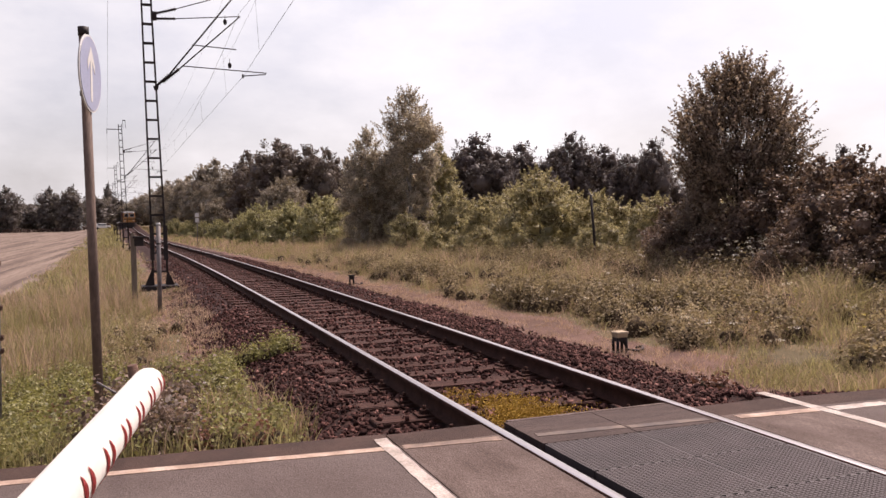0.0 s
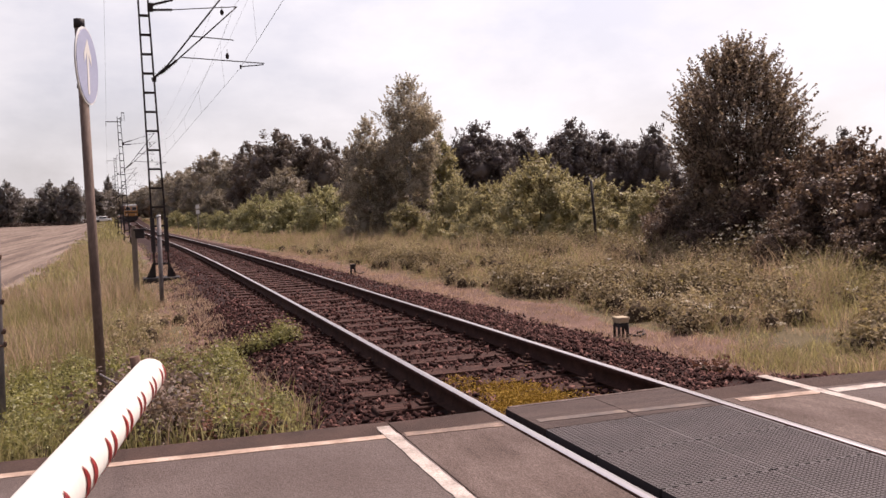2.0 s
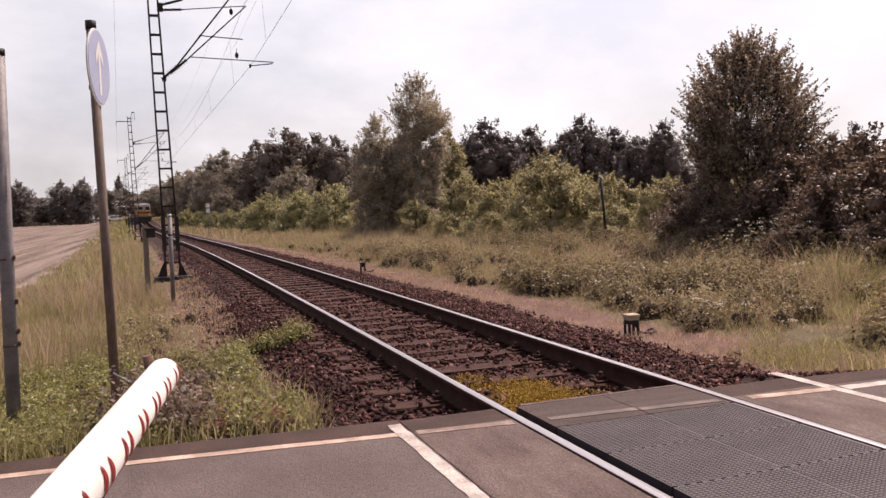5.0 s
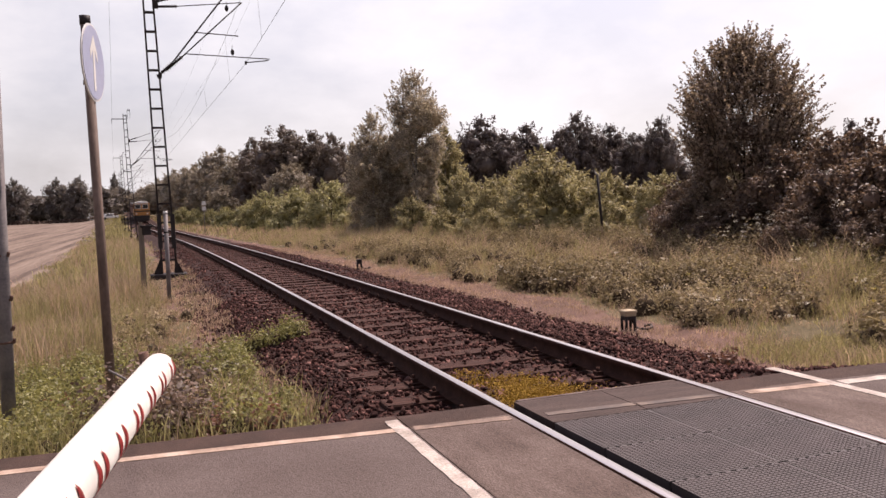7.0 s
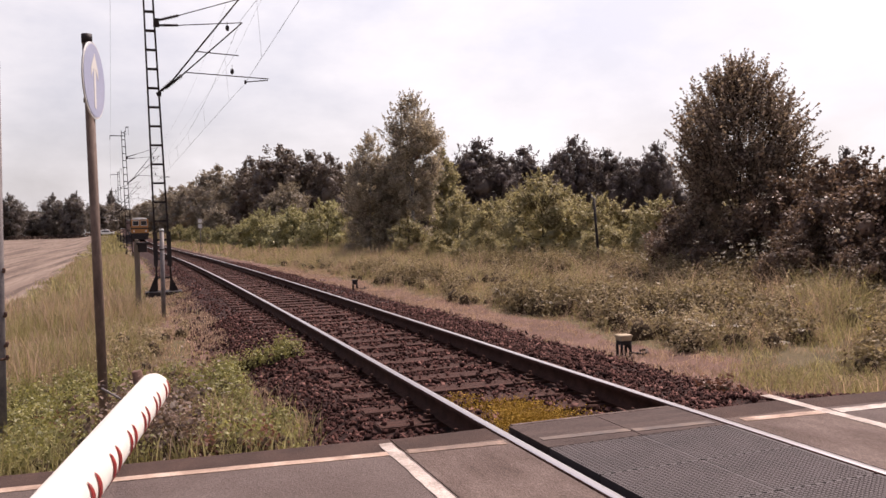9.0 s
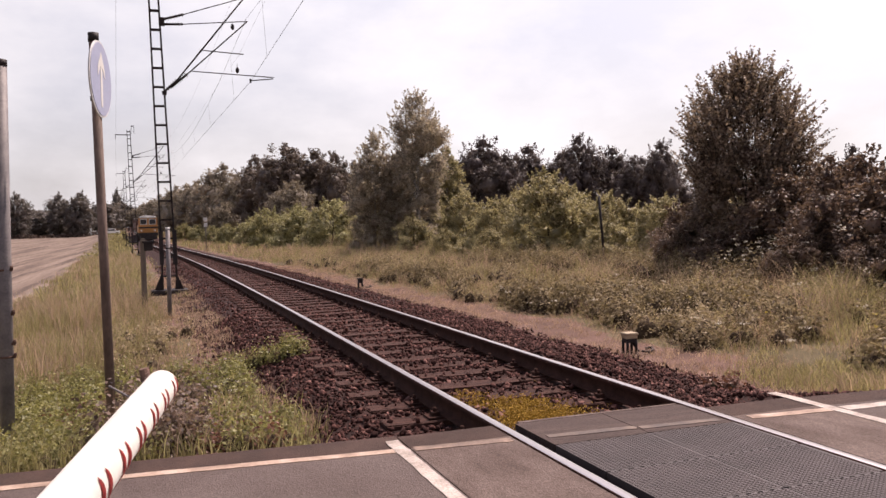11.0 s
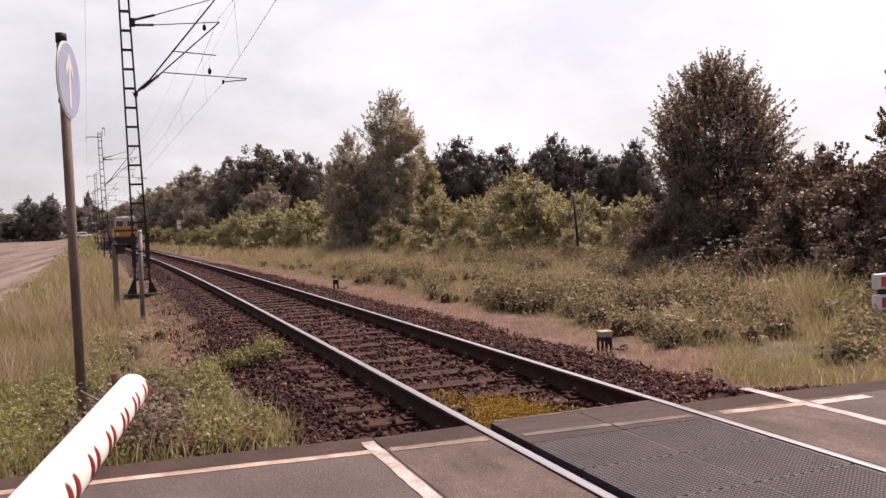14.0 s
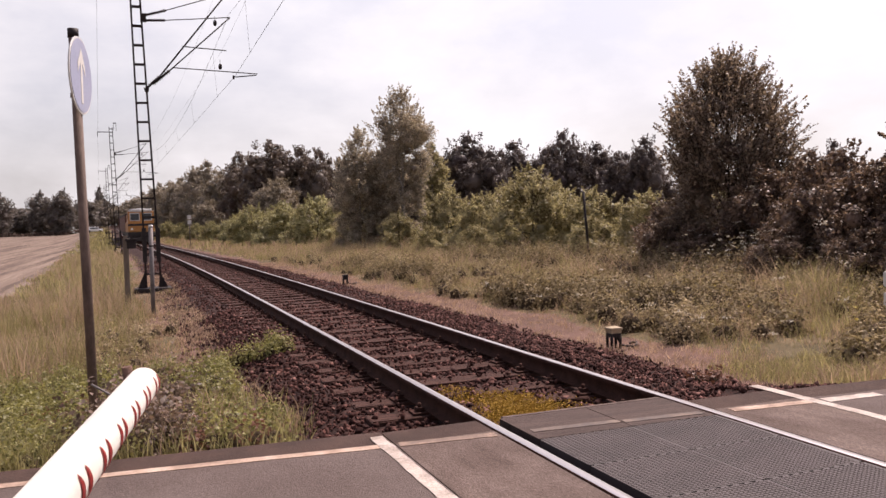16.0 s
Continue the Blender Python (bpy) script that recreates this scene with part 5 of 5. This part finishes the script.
# ---- barrier ----
def barrier():
    tip, way = Vector((0.0, 3.30, 0.784)), Vector((-0.2, -1.32, 0.0)).normalized()
    b = empty("level_crossing_barrier", tip.x + way.x * 7.6, tip.y + way.y * 7.6, 0)
    tagged(b, "lowered white barrier boom with red stripe marks", "barrier")
    o = Vector(b.location)
    r = 0.061
    bm = bmesh.new()
    bm_tube(bm, tip - o + way * 0.012, tip - o + way * 7.6, r, r * 1.05, seg=40)
    bm_tube(bm, tip - o, tip - o + way * 0.012, r * 0.93, r, seg=40)
    part("boom", bm, M_WHITE, b, "white tubular boom")
    # red marks wrapped round the lower flank, tapering to points, in pairs
    side = Vector((0, 0, 1)).cross(way).normalized()
    if side.x < 0:
        side = -side
    for k in range(20):
        for g in (0.0, 0.075):
            s = 0.03 + 0.245 * k + g
            bm = bmesh.new()
            rows = []
            n = 14
            for i in range(n + 1):
                a = radians(40 - 150 * i / n)
                w = 0.021 * math.sin(math.pi * i / n) ** 0.6 + 0.0005
                rr = r * 1.006 + 0.0012 + 0.0004 * k
                c = tip - o + way * (s + 0.02 * i / n) + side * (rr * math.cos(a)) + Vector((0, 0, rr * math.sin(a)))
                rows.append((bm.verts.new(c - way * w), bm.verts.new(c + way * w)))
            for p, q in zip(rows, rows[1:]):
                bm.faces.new((p[0], p[1], q[1], q[0]))
            bmesh.ops.solidify(bm, geom=list(bm.faces), thickness=0.001)
            part("stripe", bm, M_RED, b)
    part("pedestal", bm_box(box(-0.25, 0.25, -0.3, 0.3, -0.12, 1.05, bevel=0.03), -0.08, 0.08, 0.1, 0.75, 0.70, 0.9, bevel=0.01), M_GALV, b, "grey drive housing")


barrier()


# ---- road sign ----
def road_sign():
    s = empty("road_sign", -0.40, 7.0, 0)
    tagged(s, "round blue one-way sign on a rusty pole in the weeds", "road sign")
    z0 = float(ground_z(-0.4, 7.0))
    part("pole", bm_tube(bmesh.new(), (0.03, 0, z0 - 0.3), (0, 0, 2.93), 0.036, seg=16), M_RUSTPOLE, s, "brown weathered steel pole")
    part("cap", bm_tube(bmesh.new(), (0, 0, 2.90), (0, 0, 2.97), 0.041, seg=16), M_CAP, s, "black pole cap")
    plate = empty("plate", 0.055, -0.03, 2.605)
    plate.parent = s
    # the plate's face looks along its own +y, turned well aside
    q = pose(0, 0, 0, 0, 0, -102) @ pose(0, 0, 0, 0, -2.0, 0)
    plate.matrix_basis = Matrix.Translation((0.045, -0.03, 2.60)) @ q
    bm = bmesh.new()
    bm_tube(bm, (0, -0.012, 0), (0, 0.0, 0), 0.302, seg=48)
    part("rim", bm, M_LOCOROOF, plate, "pale rim and back of the plate")
    bm = bmesh.new()
    bm_tube(bm, (0, 0.0, 0), (0, 0.004, 0), 0.285, seg=48)
    part("face", bm, M_BLUE, plate, "blue face with glare put into its colour")
    bm = bmesh.new()
    out = [(-0.024, -0.22), (0.024, -0.22), (0.024, 0.10), (0.095, 0.015), (0.095, 0.085), (0.0, 0.215), (-0.095, 0.085), (-0.095, 0.015), (-0.024, 0.10)]
    f = bm.faces.new([bm.verts.new((a, 0.0045, b)) for a, b in out])
    ex = bmesh.ops.extrude_face_region(bm, geom=[f])
    bmesh.ops.translate(bm, verts=[v for v in ex["geom"] if isinstance(v, bmesh.types.BMVert)], vec=(0, 0.002, 0))
    bmesh.ops.recalc_face_normals(bm, faces=bm.faces)
    part("arrow", bm, M_WHITE, plate, "white upright arrow")
    for z in (2.45, 2.76):
        part("clamp", tube((0, 0, z - 0.018), (0, 0, z + 0.018), 0.041), M_GALV, s)


road_sign()


def pole_left():
    p = empty("metal_pole", -1.10, 7.0, 0)
    tagged(p, "plain grey galvanised pole with wire hooks in the grass", "pole")
    z0 = float(ground_z(-1.1, 7.0))
    part("tube", tube((-0.03, 0, z0 - 0.3), (0.03, 0, 2.68), 0.052, seg=20), M_GALV, p)
    part("cap", tube((0.03, 0, 2.68), (0.03, 0, 2.73), 0.054, seg=20), M_CAP, p, "black cap")
    for z in (1.12, 0.78, 0.55, 0.45):
        bm = tube((-0.01, -0.02, z), (0.062, -0.02, z), 0.012, seg=8)
        part("hook", bm_tube(bm, (0.055, -0.02, z), (0.058, -0.02, z + 0.03), 0.012, seg=8), M_RUST, p)
    for z in (1.12, 0.45):
        part("band", tube((-0.01, 0, z - 0.008), (-0.01, 0, z + 0.008), 0.055, seg=20), M_RUST, p)


pole_left()


def posts():
    a = empty("marker_post", 0.27, 18.2, 0)
    tagged(a, "grey steel post with a pale top beside the mast", "post")
    z0 = float(ground_z(0.27, 18.2))
    part("shaft", tube((0, 0, z0 - 0.2), (0.02, 0, 1.44), 0.045, seg=14), M_GALV, a)
    part("cap", tube((0.02, 0, 1.44), (0.02, 0, 1.49), 0.05, 0.04), M_LOCOROOF, a, "pale cap")
    part("band", tube((0.016, 0, 1.03), (0.016, 0, 1.06), 0.049, seg=14), M_CAP, a)
    b = empty("switch_post", -0.23, 19.5, 0)
    tagged(b, "weathered post with a black box beside the line", "post")
    z0 = float(ground_z(-0.23, 19.5))
    part("shaft", bm_box(box(-0.06, 0.06, -0.05, 0.05, z0 - 0.2, 1.22, bevel=0.012), -0.04, 0.04, -0.04, 0.04, 1.2, 1.27, bevel=0.01), M_POSTTAN, b)
    part("box", bm_box(box(0.02, 0.22, -0.09, 0.13, 0.98, 1.17, bevel=0.02), -0.01, 0.25, -0.12, 0.16, 1.15, 1.20, bevel=0.01), M_CAP, b, "black equipment box with a lid")
    # board on the far side of the line
    d = empty("distance_board", 4.75, 80.0, 0)
    tagged(d, "small pale board on a thin post beside the line", "board")
    part("post", tube((0, 0, -0.6), (0, 0, 2.6), 0.035, seg=8), M_GALV, d)
    for z in (1.85, 2.35):
        part("board", box(-0.17, 0.17, -0.07, -0.045, z, z + 0.36, bevel=0.01), M_LOCOROOF, d)
    # leaning fence post in the hedge
    f = empty("fence_post", 13.1, 22.0, 0)
    tagged(f, "dark leaning wooden fence post in the hedge", "post")
    part("stake", tube((0.12, 0, -0.4), (-0.07, 0, 2.15), 0.042, 0.038, seg=10), M_CAP, f)
    # rusty stump behind the boom
    g = empty("stump_pipe", -0.05, 6.35, 0)
    tagged(g, "rusty pipe stump standing among the weeds", "pipe")
    zg = float(ground_z(-0.05, 6.35))
    part("pipe", tube((0.09, 0, zg - 0.2), (-0.06, -0.02, 0.38), 0.036, seg=14), M_RUST, g)
    part("rod", tube((-0.30, -0.05, 0.28), (-0.05, -0.05, 0.10), 0.008, seg=6), M_GALV, g)


posts()


def cable_box(x, y, s, label, lid=M_CREAM, lid_label="weathered cream lid"):
    z0 = float(ground_z(x, y))
    c = empty("cable_stand", x, y, z0)
    tagged(c, label, "trackside box")
    part("lid", bm_box(box(-0.095 * s, 0.095 * s, -0.085 * s, 0.085 * s, 0.255, 0.295, bevel=0.018), -0.082 * s, 0.082 * s, -0.072 * s, 0.072 * s, 0.215, 0.258, bevel=0.01), lid, c, lid_label)
    for px in (-0.066, 0.066):
        for py in (-0.055, 0.055):
            part("leg", bm_tube(tube((px * s, py * s, 0.03), (px * s, py * s, 0.19), 0.019 * s, seg=8), (px * 1.25 * s, py * 1.25 * s, -0.1), (px * s, py * s, 0.04), 0.026 * s, 0.019 * s, seg=8), M_CAP, c)
    part("housing", box(-0.078 * s, 0.078 * s, -0.068 * s, 0.068 * s, 0.16, 0.217, bevel=0.012), M_CAP, c)
    pts = [(0.05 * s, 0, 0.17), (0.12 * s, 0, 0.04), (0.26 * s, -0.06 * s, 0.02), (0.38 * s, 0.02, 0.03), (0.42 * s, 0.10 * s, 0.05), (0.34 * s, 0.15 * s, 0.03)]
    V, F = sweep(pts, [0.018 * s] * 6, 6)
    cloud("cable", V, F, M_CAP, c)


cable_box(5.92, 9.3, 1.0, "cream-lidded trackside cable stand on short legs")
cable_box(5.58, 22.8, 0.85, "dark trackside cable stand beside the ballast", M_CAP, "black lid")


def parked_car():
    c = empty("car", -10.05, 224.0, float(ground_z(-10.05, 224)), 20)
    tagged(c, "white car parked at the far end of the field", "car")
    bm = box(-2.1, 2.1, -0.85, 0.85, 0.35, 0.95, bevel=0.12)
    cab = bm_box(bmesh.new(), -1.3, 1.0, -0.78, 0.78, 0.9, 1.5, bevel=0.15)
    part("body", bm, M_CARWHITE, c)
    part("cabin", cab, M_CARWHITE, c)
    for s in (-1, 1):
        part("window", box(-1.1, 0.8, s * 0.79 - 0.01, s * 0.79 + 0.01, 1.02, 1.38), M_GLASS, c)
        for x in (-1.3, 1.3):
            part("wheel", tube((x, s * 0.86, 0.32), (x, s * 0.68, 0.32), 0.32, seg=16), M_TYRE, c)


parked_car()


def far_barrier():
    """The counterweight end of the barrier on the other side of the line."""
    b = empty("level_crossing_barrier", 10.75, 8.0, float(ground_z(10.75, 8.0)))
    z0 = b.location.z
    tagged(b, "red and white counterweight arms of the opposite barrier", "barrier")
    part("pedestal", box(0.35, 0.85, -0.28, 0.28, -0.15, 0.62 - z0, bevel=0.03), M_GALV, b, "grey drive housing")
    for z in (0.30, 0.02):
        zz = z - z0
        a = part("arm", box(-1.42, 0.36, -0.05, 0.05, zz, zz + 0.21, bevel=0.03), M_LOCOROOF, b, "pale arm with rounded end")
        for x in (-1.34, -0.72, -0.10):
            part("stripe", box(x, x + 0.34, -0.058, -0.051, zz + 0.035, zz + 0.175, bevel=0.003), M_RED, a)
    part("link", box(-1.33, 0.30, -0.03, 0.03, 0.225 - z0, 0.302 - z0, bevel=0.01), M_CAP, b)
    part("foot", tube((-0.4, 0, -0.2), (-0.4, 0, 0.06 - z0), 0.05, seg=12), M_GALV, b)


far_barrier()

# ---- train ----
def locomotive():
    """A diesel locomotive; its front is at the origin and looks along -y."""
    t = empty("locomotive", 0, 0, 0)
    tagged(t, "orange-yellow diesel locomotive with a pale cab roof", "locomotive")
    part("frame", bm_box(box(-1.45, 1.45, 0.0, 13.0, 0.75, 1.25, bevel=0.03), -1.2, 1.2, 1.5, 11.5, 0.4, 0.8, bevel=0.05), M_LOCODARK, t, "dark underframe")
    part("body", box(-1.42, 1.42, 0.25, 12.8, 1.25, 2.45, bevel=0.08), M_YELLOW, t, "orange-yellow lower body")
    cab = bmesh.new()
    bm_box(cab, -1.40, 1.40, 0.30, 3.2, 2.40, 3.62, bevel=0.10)
    cabo = part("cab", cab, M_YELLOW, t)
    part("roof", bm_box(box(-1.22, 1.22, 0.22, 3.3, 3.52, 3.90, bevel=0.18), -0.45, 0.45, 0.4, 1.0, 3.82, 3.98, bevel=0.05), M_LOCOROOF, t, "pale grey cab roof")
    part("hood", box(-1.25, 1.25, 3.2, 12.6, 2.4, 3.45, bevel=0.12), M_YELLOW, t)
    part("hood_roof", box(-1.1, 1.1, 3.4, 12.4, 3.42, 3.62, bevel=0.06), M_LOCODARK, t)
    for x0, x1 in ((-1.12, -0.22), (0.22, 1.12)):
        w = part("windscreen", box(x0, x1, 0.275, 0.32, 2.62, 3.34, bevel=0.02), M_GLASS, cabo)
        bm = bmesh.new()
        for a, b, c, e in ((x0 - 0.08, x1 + 0.08, 3.34, 3.44), (x0 - 0.08, x1 + 0.08, 2.53, 2.62), (x0 - 0.08, x0, 2.62, 3.34), (x1, x1 + 0.08, 2.62, 3.34)):
            bm_box(bm, a, b, 0.262, 0.31, c, e)
        part("frame", bm, M_LOCOROOF, w, "pale window frame")
    for s in (-1, 1):
        part("side_window", box(s * 1.40 - 0.02, s * 1.40 + 0.02, 0.8, 2.0, 2.65, 3.3), M_GLASS, cabo)
        part("headlight", tube((s * 1.0, 0.26, 1.62), (s * 1.0, 0.18, 1.62), 0.14, seg=14), M_LAMP, t)
        part("buffer", bm_tube(tube((s * 0.88, 0.0, 1.02), (s * 0.88, -0.5, 1.02), 0.09), (s * 0.88, -0.5, 1.02), (s * 0.88, -0.56, 1.02), 0.24, seg=16), M_LOCODARK, t)
        part("step", box(s * 1.25 - 0.18, s * 1.25 + 0.18, 0.1, 0.4, 0.35, 0.42), M_LOCODARK, t)
    part("top_lamp", tube((0, 0.34, 3.72), (0, 0.16, 3.72), 0.13, seg=12), M_LAMP, t)
    part("stripe", box(-1.425, 1.425, 0.235, 0.26, 1.95, 2.2), M_LOCODARK, t, "dark band across the front")
    part("plough", box(-1.3, 1.3, -0.05, 0.05, 0.18, 0.72, bevel=0.02), M_LOCODARK, t)
    part("coupler", box(-0.12, 0.12, -0.45, 0.0, 0.92, 1.12, bevel=0.02), M_LOCODARK, t)
    for y in (1.8, 4.3, 8.8, 11.3):
        for s in (-1, 1):
            part("wheel", tube((s * 0.69, y, 0.48), (s * 0.82, y, 0.48), 0.48, seg=20), M_LOCODARK, t)
    return t


def wagon():
    t = empty("freight_wagon", 0, 0, 0)
    tagged(t, "red-brown freight wagon behind the locomotive", "wagon", group="wagons of the train")
    part("frame", box(-1.3, 1.3, 0.2, 12.8, 0.85, 1.2, bevel=0.03), M_LOCODARK, t)
    part("body", box(-1.42, 1.42, 0.4, 12.6, 1.2, 3.35, bevel=0.05), M_WAGON, t)
    part("roof", box(-1.40, 1.40, 0.35, 12.65, 3.33, 3.62, bevel=0.12), M_LOCODARK, t)
    for s in (-1, 1):
        part("buffer", tube((s * 0.88, 0.3, 1.02), (s * 0.88, -0.25, 1.02), 0.2, seg=12), M_LOCODARK, t)
        for y in (1.6, 3.4, 9.6, 11.4):
            part("wheel", tube((s * 0.69, y, 0.46), (s * 0.82, y, 0.46), 0.46, seg=16), M_LOCODARK, t)
    return t


LOCO = locomotive()
WAGONS = [wagon()]
for _ in range(3):
    WAGONS.append(copy_thing(WAGONS[0], pose(0, 0, 0)))


# ---- what moves ----
def motions():
    def on_track(y):
        return pose(float(mid(y)), y, float(rise(y)), math.degrees(math.atan2(float(rise(y + 6) - rise(y)), 6.0)), 0, math.degrees(math.atan2(float(bend(y + 3) - bend(y - 3)), 6.0)))
    times = [0.0, 2.0, 4.0, 6.0, 8.0, 10.0, 12.0, 14.0, 16.0]
    front = lambda t: 219.0 - 7.5 * t
    walk(LOCO, [(t, on_track(front(t))) for t in times])
    for i, w in enumerate(WAGONS):
        walk(w, [(t, on_track(front(t) + 13.6 + 13.4 * i)) for t in times])


motions()
